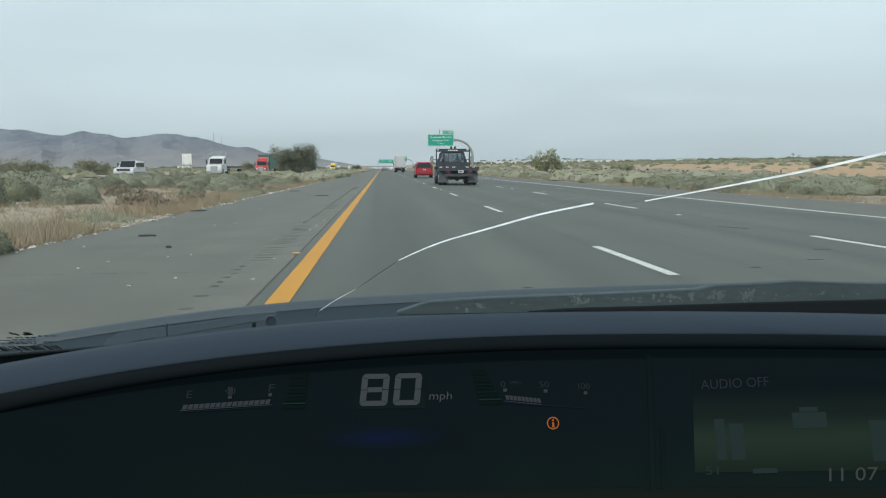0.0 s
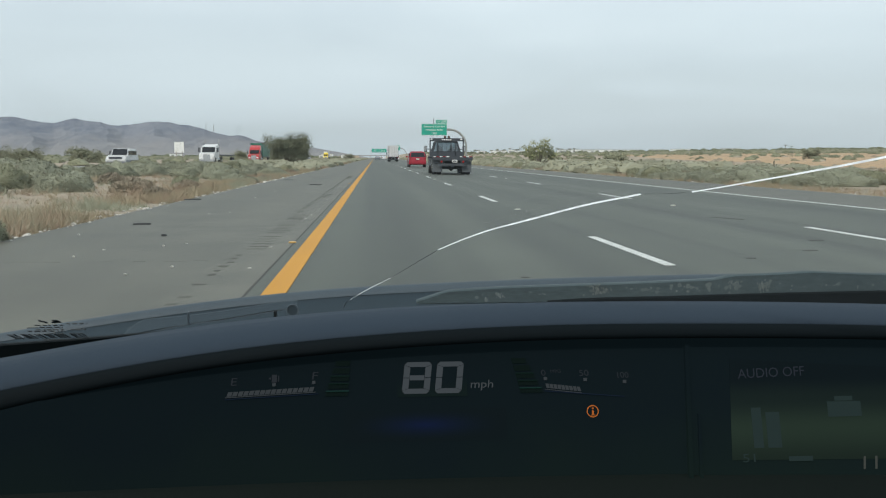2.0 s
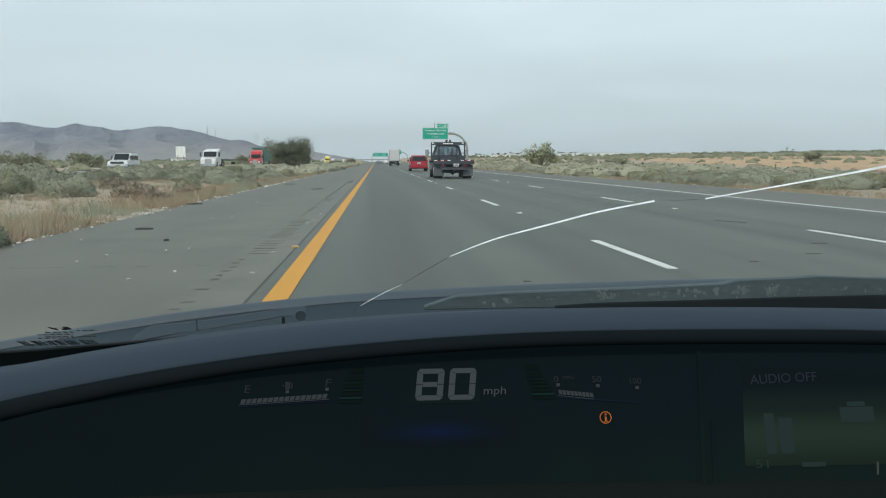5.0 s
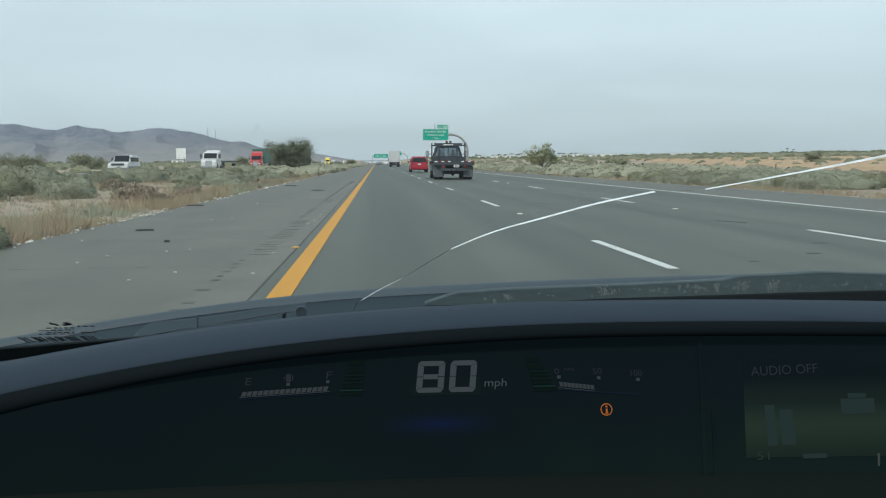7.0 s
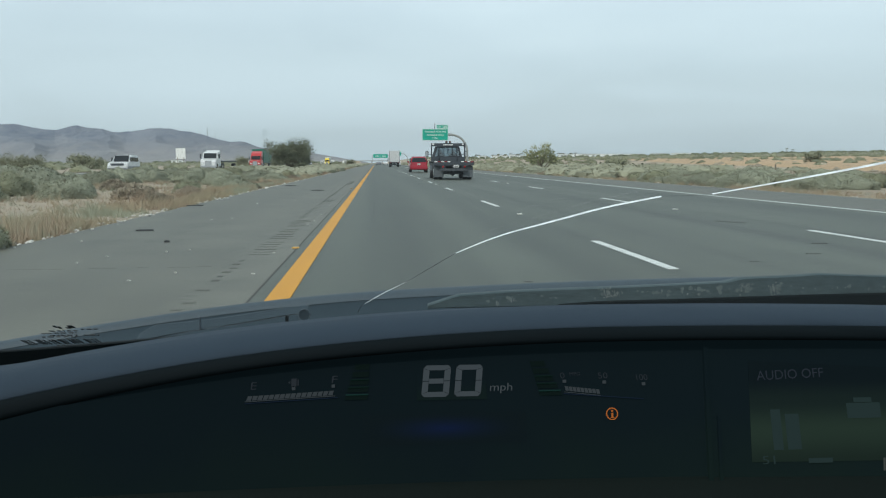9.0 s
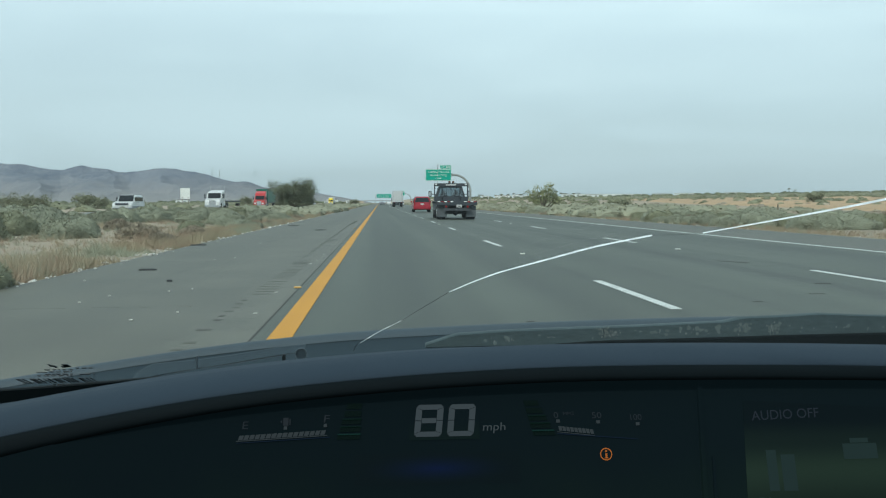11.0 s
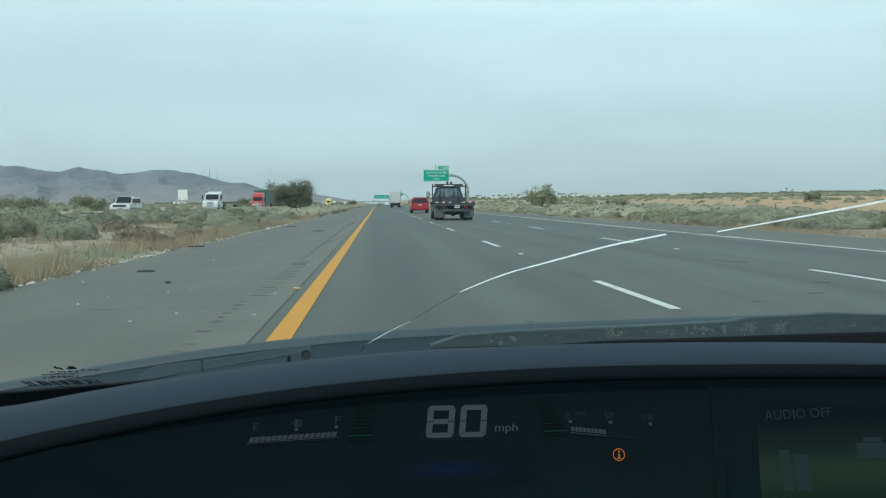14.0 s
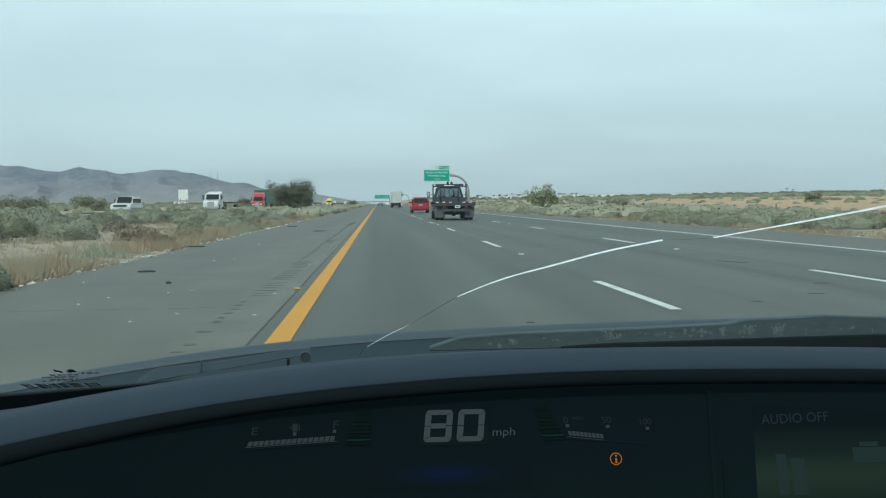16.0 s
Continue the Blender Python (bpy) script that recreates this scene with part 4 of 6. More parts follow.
    for s in (-1, 1):
        for y0 in (4.75, 5.45):
            part("seat_back", box(s * 0.42 - 0.24, s * 0.42 + 0.24, y0, y0 + 0.14, 1.2, 1.66 if y0 > 5 else 1.58, 0.05), M["deck"], cab, "dark cab seat")
            part("headrest", box(s * 0.42 - 0.12, s * 0.42 + 0.12, y0, y0 + 0.10, 1.68 if y0 > 5 else 1.60, 1.86 if y0 > 5 else 1.72, 0.04), M["deck"], cab)
        part("side_window", box(s * 0.82 - 0.008, s * 0.82 + 0.008, 4.7, 5.6, 1.46, 2.0, 0.002), M["clearglass"], t)
        mirror = part("mirror", box(s * 1.30 - 0.11, s * 1.30 + 0.11, 5.70, 5.78, 1.42, 1.82, 0.03), M["black"], t, "tall black towing mirror")
        part("mirror_arm", tube([(s * 0.84, 5.74, 1.60), (s * 1.2, 5.74, 1.60)], 0.025, 6), M["black"], mirror)
        part("mirror_glass", box(s * 1.30 - 0.09, s * 1.30 + 0.09, 5.69, 5.70, 1.46, 1.78), M["chrome"], mirror)
    part("whip_antenna", tube([(-0.92, 4.16, 2.28), (-0.91, 4.14, 2.9), (-0.89, 4.10, 3.60)], 0.011, 5), M["steel"], t, "thin whip antenna")
    part("flag", box(-0.90, -0.86, 4.10, 4.11, 3.22, 3.56), M["greycar"], t, "small limp grey flag")
    return t


def car(name, m, label, category, paint, L=4.9, W=1.9, H=1.72, kind="van", plate=True):
    t = thing(name, m, label, category, "traffic")
    if kind == "van":
        prof = [(0.0, 0.32), (-0.02, 0.62), (0.05, 1.05), (0.28, H - 0.12), (0.55, H - 0.02), (1.8, H), (2.9, H - 0.06), (3.9, 1.12), (L - 0.15, 0.92), (L, 0.62), (L - 0.06, 0.26), (0.1, 0.26)]
        rear = ((0.045, 1.10), (0.265, H - 0.14))
    elif kind == "suv":
        prof = [(0.0, 0.4), (0.0, 0.75), (0.05, 1.1), (0.2, H - 0.08), (0.5, H), (2.5, H), (3.3, 1.16), (L - 0.25, 1.08), (L, 0.8), (L - 0.05, 0.34), (0.1, 0.34)]
        rear = ((0.045, 1.12), (0.165, H - 0.2))
    else:
        prof = [(0.0, 0.4), (0.0, 0.98), (0.9, 1.02), (1.5, H - 0.06), (2.0, H), (2.8, H - 0.02), (3.6, 0.98), (L - 0.2, 0.82), (L, 0.6), (L - 0.05, 0.26), (0.1, 0.26)]
        rear = ((0.98, 1.06), (1.44, H - 0.12))
    body = prism(prof, -W / 2, W / 2, taper=0.30 if kind == "van" else 0.20, waist=0.98)
    bmesh.ops.bevel(body, geom=[e for e in body.edges if abs(e.verts[0].co.x - e.verts[1].co.x) < 0.3], offset=0.09 if kind == "van" else 0.06, segments=3, affect="EDGES")
    part("body", body, M[paint], t)
    (ya, za), (yb, zb) = rear
    bm = bmesh.new()
    wa, wb = W / 2 - 0.16, W / 2 - 0.30
    f = [bm.verts.new(p) for p in ((-wa, ya - 0.012, za), (wa, ya - 0.012, za), (wb, yb - 0.012, zb), (-wb, yb - 0.012, zb))]
    g = [bm.verts.new(v.co + Vector((0, 0.03, -0.01))) for v in f]
    bm.faces.new(f), bm.faces.new(g[::-1])
    for i in range(4):
        bm.faces.new((f[i], f[(i + 1) % 4], g[(i + 1) % 4], g[i]))
    part("rear_window", bm, M["carglass"], t, "dark tinted rear window")
    zt = H - 0.62
    for s in (-1, 1):
        for y0, y1 in ((0.55, 1.55), (1.65, 2.6), (2.7, 3.35)):
            if kind != "sedan" or y0 > 1.6:
                part("side_window", box(s * (W / 2 - 0.055) - 0.02, s * (W / 2 - 0.055) + 0.02, y0, y1, zt, H - 0.22, 0.01, m=Matrix.Translation((0, 0, 0))), M["carglass"], t)
        part("tail_lamp", box(s * (W / 2 - 0.13) - 0.09, s * (W / 2 - 0.13) + 0.09, -0.035, 0.06, 0.80, 1.06, 0.03), M["taillight"], t, "red tail lamp")
        part("headlamp", box(s * (W / 2 - 0.26) - 0.18, s * (W / 2 - 0.26) + 0.18, L - 0.10, L + 0.012, 0.66, 0.82, 0.02), M["headlamp"], t, "clear headlamp")
        part("mirror", box(s * (W / 2 + 0.10) - 0.10, s * (W / 2 + 0.10) + 0.10, L - 1.75, L - 1.62, 1.05, 1.22, 0.03), M[paint], t)
    part("windscreen", box(-W / 2 + 0.27, W / 2 - 0.27, -0.02, 0.02, 0.0, 0.72, 0.01, m=pose(0, (3.86 if kind == "van" else 3.28 if kind == "suv" else 3.52), (1.16 if kind == "van" else 1.2 if kind == "suv" else 1.02), 52 if kind != "suv" else 36)), M["carglass"], t, "dark windscreen")
    part("rear_bumper", box(-W / 2 + 0.03, W / 2 - 0.03, -0.07, 0.1, 0.36, 0.62, 0.03), M[paint], t)
    part("front_bumper", box(-W / 2 + 0.05, W / 2 - 0.05, L - 0.1, L + 0.05, 0.30, 0.58, 0.03), M["greycar"], t)
    if plate:
        p = part("number_plate", box(-0.16, 0.16, -0.05, -0.02, 0.80, 0.95, 0.004), M["plate"], t, "white number plate")
        part("plate_bar", box(-0.12, 0.12, -0.055, -0.05, 0.85, 0.91), M["ink"], p)
    if kind == "suv":
        part("grille", box(-0.62, 0.62, L - 0.03, L + 0.03, 0.82, 1.02, 0.01), M["black"], t, "dark slotted grille")
        for s in (-1, 1):
            part("lower_cladding", box(s * (W / 2) - 0.02, s * (W / 2) + 0.02, 0.15, L - 0.15, 0.36, 0.74, 0.01), M["greycar"], t, "dark lower body cladding")
    for x in (-W / 2 + 0.10, W / 2 - 0.10):
        for y in (0.95, L - 0.95):
            wheel(t, x, y, 0.35, 0.22)
    return t


def semi(name, m, label, paint, trailer="whitecar", flat=False, length=14.0):
    """A tractor with its trailer, its nose at y = 0 and the trailer behind it at negative y; it heads towards +y."""
    t = thing(name, m, label, "lorry", "traffic")
    prof = [(-2.2, 0.55), (-2.2, 3.0), (-1.6, 3.55 if not flat else 2.75), (-0.4, 3.1 if not flat else 2.7), (0.1, 2.6), (0.5, 1.75), (1.9, 1.55), (2.05, 1.2), (2.05, 0.45), (-2.0, 0.45)]
    cab = prism(prof, -1.15, 1.15, taper=0.06, waist=1.7)
    bmesh.ops.bevel(cab, geom=[e for e in cab.edges if abs(e.verts[0].co.x - e.verts[1].co.x) < 0.3], offset=0.07, segments=2, affect="EDGES")
    part("cab", cab, M[paint], t, "tall sleeper cab" if not flat else "white day cab")
    part("windscreen", box(-0.95, 0.95, -0.02, 0.03, 0.0, 0.85, 0.02, m=pose(0, 0.56, 1.78, 27)), M["carglass"], t, "dark windscreen")
    part("grille", box(-0.5, 0.5, 2.03, 2.1, 0.62, 1.42, 0.03), M["chrome"], t, "chrome grille")
    part("bumper", box(-1.15, 1.15, 1.95, 2.2, 0.36, 0.66, 0.04), M["chrome"], t, "chrome bumper")
    for s in (-1, 1):
        part("headlamp", box(s * 0.82 - 0.2, s * 0.82 + 0.2, 2.0, 2.09, 0.82, 1.08, 0.03), M["headlamp"], t, "clear headlamp")
        part("mirror", box(s * 1.42 - 0.1, s * 1.42 + 0.1, 0.35, 0.5, 1.75, 2.45, 0.03), M["black"], t)
        part("exhaust_stack", tube([(s * 1.05, -2.35, 0.9), (s * 1.05, -2.35, 3.7)], 0.08, 8), M["chrome"], t)
        part("side_window", box(s * 1.13 - 0.02, s * 1.13 + 0.02, -0.75, 0.1, 1.75, 2.4), M["carglass"], t)
        part("fuel_tank", tube([(s * 0.95, -1.9, 0.7), (s * 0.95, -0.4, 0.7)], 0.3, 12), M["chrome"], t)
        for y in (1.1, -3.2, -4.4):
            wheel(t, s * 1.05, y, 0.5, 0.32)
    part("chassis", box(-0.5, 0.5, -5.0, 1.5, 0.5, 0.85), M["deck"], t)
    e = -3.0 - length
    for s in (-1, 1):
        for y in (e + 1.2, e + 2.5):
            wheel(t, s * 1.0, y, 0.5, 0.45)
        part("landing_leg", box(s * 0.8 - 0.06, s * 0.8 + 0.06, -6.2, -6.05, 0.3, 1.2), M["deck"], t)
    if flat:
        part("trailer_deck", box(-1.25, 1.25, e, -3.0, 1.2, 1.4), M["deck"], t, "empty flat trailer deck")
    else:
        part("trailer", box(-1.28, 1.28, e, -2.9, 1.2, 4.05, 0.04), M[trailer], t, "tall box trailer")
        for i in range(7):
            y = e + 0.4 + i * (length - 0.9) / 6
            for s in (-1, 1):
                part("trailer_rib", box(s * 1.285 - 0.01, s * 1.285 + 0.01, y, y + 0.08, 1.25, 4.0), M[trailer], t)
        for s in (-1, 1):
            door = part("rear_door", box(s * 0.62 - 0.58, s * 0.62 + 0.58, e - 0.03, e - 0.002, 1.3, 3.95, 0.01), M[trailer], t, "ribless rear door")
            for dx in (-0.3, 0.3):
                part("lock_rod", tube([(s * 0.62 + dx, e - 0.06, 1.3), (s * 0.62 + dx, e - 0.06, 3.95)], 0.02, 6), M["steel"], door)
            part("corner_post", box(s * 1.25 - 0.05, s * 1.25 + 0.05, e - 0.05, e, 1.2, 4.05), M["greycar"], t, "dark rear corner post")
            part("tail_lamp", box(s * 0.95 - 0.12, s * 0.95 + 0.12, e - 0.04, e + 0.04, 1.02, 1.14), M["taillight"], t, "red tail lamp")
            part("mud_flap", box(s * 0.9 - 0.3, s * 0.9 + 0.3, e + 0.3, e + 0.32, 0.25, 1.0), M["tyre"], t)
        part("underride_bar", box(-1.1, 1.1, e, e + 0.1, 0.5, 0.62), M["deck"], t, "dark underride bar")
        part("trailer_rail", box(-1.2, 1.2, e + 0.1, -3.0, 1.0, 1.2), M["deck"], t)
    return t


flatbed_truck(pose(4.72, 53.0, 0))
car("minivan", pose(4.62, 94.0, 0), "bright red minivan with a dark rear window", "car", "red", kind="van")
semi("semi_truck", pose(4.7, 236, 0), "white box lorry far ahead in the middle lane", "whitecar", "whitecar", length=12)
car("sedan", pose(1.2, 360, 0), "small dark grey car far ahead", "car", "greycar", H=1.46, L=4.7, kind="sedan")
car("pickup", pose(8.4, 330, 0), "white utility vehicle far ahead in the outer lane", "car", "whitecar", H=1.8, kind="suv")
car("sedan", pose(4.6, 420, 0), "pale car far ahead under the signs", "car", "whitecar", H=1.46, L=4.7, kind="sedan")
# oncoming traffic beyond the median
car("suv", pose(-24.6, 90, 0, 0, 0, 180), "white oncoming off-road vehicle with a dark grille", "car", "whitecar", H=1.82, L=4.6, kind="suv", plate=False)
semi("flatbed_lorry", pose(-25.2, 136, 0, 0, 0, 180), "white oncoming lorry with an empty flat trailer", "whitecar", flat=True)
semi("container_lorry", pose(-25.6, 190, 0, 0, 0, 180), "red oncoming lorry with a dark green container", "redtruck", "greenbox")
semi("sleeper_lorry", pose(-25.4, 460, 0, 0, 0, 180), "yellow oncoming lorry with a white box trailer", "yellowtruck", "whitecar")
car("sedan", pose(-24.4, 250, 0, 0, 0, 180), "white oncoming car on the far carriageway", "car", "whitecar", H=1.5, L=4.7, kind="sedan")
car("sedan", pose(-28.4, 380, 0, 0, 0, 180), "grey oncoming car on the far carriageway", "car", "greycar", H=1.5, L=4.7, kind="sedan")


def mast(x, y, z, h):
    t = thing("antenna_mast", pose(x, y, z), "thin far radio mast on the mountain ridge", "mast", "ridge masts")
    part("lattice", tube([(0, 0, 0), (0, 0, h)], 0.9, 4, radii=[1.1, 0.6]), M["steel"], t)


mast(-628, 3340, 102, 34)
mast(-600, 3340, 96, 30)


# ---- the car that carries the view ----
own = thing("car", pose(0, 0, 0), "grey car interior with a black digital dashboard behind a cracked windscreen", "car")
XL, XR = -0.66, 1.18     # inner sides of the cabin
GLASS_TOP, GLASS_SLOPE = 1.262, 0.40


def glass_z(y):
    return GLASS_TOP - GLASS_SLOPE * y


def crest(x):
    d = max(0.0, 0.15 - x)
    return 0.884 - 0.19 * d * d + 0.75 * max(0.0, -0.33 - x) ** 2 - 0.06 * max(0.0, x - 0.15) ** 2


def lip(x):
    return 0.902 - 0.18 * max(0.0, 0.2 - x) ** 2 - 0.066 * max(0.0, x - 0.2) ** 2


def drop(x):
    """The lip rolls down further towards the door."""
    u = min(1.0, max(0.0, (-0.06 - x) / 0.5))
    return 1.0 + 0.7 * u * u * (3 - 2 * u)


def skin(profile, x0, x1, n=60):
    """A surface across the cabin from profile(x), a list of (y, z)."""
    bm = bmesh.new()
    rows = [[bm.verts.new((x, y, z)) for y, z in profile(x)] for x in np.linspace(x0, x1, n)]
    for a, b in zip(rows, rows[1:]):
        for i in range(len(a) - 1):
            bm.faces.new((a[i], b[i], b[i + 1], a[i + 1]))
    return bm


def pad_profile(x):
    c, l, s = crest(x), lip(x), drop(x)
    return [(1.26, c - 0.175), (1.12, c - 0.105), (0.99, c - 0.042), (0.92, c - 0.010), (0.86, c), (0.81, c * 0.55 + l * 0.45 - 0.0005), (0.785, c * 0.2 + l * 0.8 - 0.0003), (0.765, l - 0.0006), (0.748, l - 0.0020), (0.737, l - 0.0045 * s),
            (0.7295, l - 0.0073 * s), (0.7250, l - 0.0100 * s), (0.7230, l - 0.0124 * s), (0.7226, l - 0.0134 * s), (0.726, l - 0.0140 * s), (0.75, l - 0.0150 * s), (0.80, l - 0.036 * s), (0.86, l - 0.055 * s)]


def visor_profile(x):
    l, s = lip(x), drop(x)
    return [(0.735, l - 0.0126 * s), (0.7232, l - 0.0129 * s), (0.7218, l - 0.0136 * s), (0.7198, l - 0.0152 * s), (0.7178, l - 0.0176 * s), (0.7163, l - 0.0207 * s), (0.7160, l - 0.0245 * s), (0.722, l - 0.0256 * s), (0.75, l - 0.0262 * s)]


dash = part("dashboard", skin(pad_profile, XL, XR, 90), M["dash"], own, "grey soft-touch dashboard pad", smooth=True)
part("visor_lip", skin(visor_profile, XL, XR, 90), M["inner"], dash, "rolled lip over the displays, coloured dark for its shade", smooth=True)

# display: a plane that leans back; u across, v up, from the middle of the speed digits
DISPLAY = pose(0.0545, 0.72, 0.845, 72)


def on_display(name, bm, material, parent, lift, label=""):
    return part(name, moved(bm, DISPLAY @ Matrix.Translation((0, 0, lift))), material, parent, label)


def quad(u0, v0, u1, v1, slope=0.0, lean=0.0):
    h = v1 - v0
    return poly([(u0, v0), (u1, v0 + slope * (u1 - u0)), (u1 + lean * h, v1 + slope * (u1 - u0)), (u0 + lean * h, v1)], 0.0006)


panel = on_display("instrument_panel", poly([(-0.62, -0.12), (0.2170, -0.10)] + [(u, (lip(u + 0.0545) - 0.845 - 0.0240 * drop(u + 0.0545)) / 0.951) for u in np.linspace(0.2232, -0.62, 40)], 0.004), M["facia"], own, -0.004, "smoked black instrument cover with an added faint glow")
screen_frame = on_display("screen_surround", poly([(0.2175, -0.10), (1.25, -0.10)] + [(u, (lip(u + 0.0545) - 0.845 - 0.0240 * drop(u + 0.0545)) / 0.951) for u in np.linspace(1.25, 0.2235, 30)], 0.004), M["facia"], own, -0.003, "smoked black screen surround with an added faint glow")
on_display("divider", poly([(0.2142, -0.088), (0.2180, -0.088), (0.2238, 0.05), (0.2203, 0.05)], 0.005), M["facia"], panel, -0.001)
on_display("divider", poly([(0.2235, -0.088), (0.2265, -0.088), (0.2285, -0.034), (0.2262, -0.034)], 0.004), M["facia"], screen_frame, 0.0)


def seven_segment(char, u, v, w, h, t, lean, parent):
    """One upright seven-segment figure with bevelled segment ends."""
    on = {"8": "abcdefg", "0": "abcdef", "1": "bc", "7": "abc", "5": "acdfg"}[char]
    g, m = 0.0003, h / 2
    c, s = t * 0.45, t * 0.8
    seg = {
        "a": [(c, h), (w - c, h), (w, h - c), (w - t, h - s), (t, h - s), (0, h - c)], "d": [(c, 0), (0, c), (t, s), (w - t, s), (w, c), (w - c, 0)],
        "g": [(t + g, m + s / 2), (w - t - g, m + s / 2), (w - t - g, m - s / 2), (t + g, m - s / 2)],
        "f": [(0, h - c - g), (t, h - s - g), (t, m + g), (0, m + g)], "e": [(0, m - g), (t, m - g), (t, s + g), (0, c + g)],
        "b": [(w, h - c - g), (w, m + g), (w - t, m + g), (w - t, h - s - g)], "c": [(w, m - g), (w, c + g), (w - t, s + g), (w - t, m - g)],
    }
    for k in on:
        on_display("segment", poly([(u + x + lean * y, v + y) for x, y in seg[k]], 0.0006), M["digit"], parent, 0.0006)


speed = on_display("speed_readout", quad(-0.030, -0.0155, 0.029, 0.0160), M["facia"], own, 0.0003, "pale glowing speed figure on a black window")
seven_segment("8", -0.0265, -0.0129, 0.0232, 0.0264, 0.0052, 0.11, speed)
seven_segment("0", 0.0012, -0.0129, 0.0226, 0.0264, 0.0052, 0.11, speed)


def caption(body, height, u, v, material, parent, width=None, slope=0.0, lean=0.0, label="", align="LEFT", lift=0.0007, bold=0.0):
    bm = text_bm(body, height, width, align=align)
    for p in bm.verts:
        p.co = (p.co.x + lean * p.co.y + u, p.co.y + v + slope * p.co.x, 0)
    for piece in islands(bm):
        on_display("letter", piece, material, parent, lift, label)


caption("mph", 0.0066, 0.0318, -0.0088, M["unit"], panel, 0.0190, lean=0.1, label="dim glowing unit lettering")
# fuel gauge
gauge = on_display("fuel_gauge", quad(-0.1725, -0.0138, -0.0982, -0.0132, 0.045), M["faint"], panel, 0.0006, "dim fuel bar gauge")
for i in range(16):
    u = -0.1712 + i * 0.00447
    on_display("gauge_segment", quad(u, -0.0127 + (u + 0.171) * 0.045, u + 0.0037, -0.0090 + (u + 0.171) * 0.045, 0.045, 0.35), M["faint"], gauge, 0.0006)
for u, v in ((-0.1340, -0.0048), (-0.1012, -0.0034)):
    on_display("gauge_tick", quad(u, v, u + 0.0028, v + 0.0026, 0.04), M["faint"], gauge, 0.0006)
caption("E", 0.0062, -0.1680, -0.0036, M["fainter"], panel, 0.0046, lean=0.12)
caption("F", 0.0062, -0.1012, 0.0004, M["fainter"], panel, 0.0046, lean=0.12)
pump = on_display("pump_symbol", quad(-0.1345, -0.0016, -0.1302, 0.0048), M["fainter"], panel, 0.0006, "dim fuel pump symbol")
on_display("pump_hose", quad(-0.1294, -0.0010, -0.1284, 0.0040), M["fainter"], pump, 0.0006)
on_display("pump_arrow", poly([(-0.1372, 0.0016), (-0.1354, 0.0004), (-0.1354, 0.0028)], 0.0005), M["fainter"], pump, 0.0006)
# eco bars beside the digits
for side in (-1, 1):
    for i in range(5):
        v0 = -0.0138 + i * 0.0062
        w = 0.0188 - i * 0.0016
        u0 = -0.0905 + i * 0.0020 if side < 0 else 0.0745 - i * 0.0016
        lean = 0.25 if side < 0 else -0.25
        bar = on_display("eco_segment", quad(u0, v0, u0 + w, v0 + 0.0046, 0.0, lean), M["greenbar"], panel, 0.0006, "dim green eco bar segment")
        if i < 3:
            on_display("eco_line", quad(u0 + lean * 0.0036, v0 + 0.0036, u0 + w + lean * 0.0036, v0 + 0.0047, 0.0, lean), M[("greenbar3", "greenbar2", "greenbar2")[i]], bar, 0.0013, "brighter edge line of the bar")
# consumption gauge
mpg = on_display("economy_gauge", quad(0.0952, -0.0113, 0.1268, -0.0108, -0.115), M["faint"], panel, 0.0006, "dim fuel economy bar gauge")
for i in range(9):
    u = 0.0968 + i * 0.00335
    on_display("gauge_segment", quad(u, -0.0100 - (u - 0.0965) * 0.115, u + 0.0027, -0.0062 - (u - 0.0965) * 0.115, -0.1, -0.2), M["faint"], mpg, 0.0006)
for u, v in ((0.0946, -0.0034), (0.1290, -0.0048), (0.1632, -0.0070)):
    on_display("gauge_tick", quad(u, v, u + 0.0030, v + 0.0026), M["faint"], mpg, 0.0006)
caption("0", 0.0050, 0.0928, 0.0004, M["fainter"], panel, 0.0040, lean=-0.1)
caption("MPG", 0.0028, 0.1010, 0.0026, M["fainter"], panel, 0.0090, lean=-0.1)
caption("50", 0.0052, 0.1258, -0.0004, M["fainter"], panel, 0.0082, lean=-0.1)
caption("100", 0.0052, 0.1590, -0.0026, M["fainter"], panel, 0.0098, lean=-0.1)


on_display("gauge_base_line", quad(0.0950, -0.0128, 0.1640, -0.0121, -0.085), M["blueline"], panel, 0.0006, "faint blue gauge line")
on_display("gauge_base_line", quad(-0.1725, -0.0153, -0.0960, -0.0147, 0.045), M["blueline"], panel, 0.0006, "faint blue gauge line")


# orange warning symbol
def ring(u, v, r0, r1, n=28):
    bm = bmesh.new()
    a = [[bm.verts.new((u + r * math.cos(k * math.tau / n), v + r * math.sin(k * math.tau / n), 0)) for k in range(n)] for r in (r0, r1)]
    for k in range(n):
        bm.faces.new((a[0][k], a[0][(k + 1) % n], a[1][(k + 1) % n], a[1][k]))
    return bm


warn = on_display("warning_symbol", ring(0.1356, -0.0303, 0.0043, 0.0052), M["orange"], panel, 0.0007, "glowing orange information symbol")
on_display("letter_stem", quad(0.1349, -0.0334, 0.1364, -0.0296), M["orange"], warn, 0.0007)
on_display("letter_dot", quad(0.1349, -0.0286, 0.1364, -0.0271), M["orange"], warn, 0.0007)
on_display("letter_foot", quad(0.1341, -0.0338, 0.1372, -0.0332), M["orange"], warn, 0.0007)
on_display("blue_glow", poly([(-0.075, -0.052), (0.062, -0.052), (0.062, -0.026), (-0.075, -0.026)], 0.0002), M["blueglow"], panel, 0.0001, "faint blue glow under the digits")

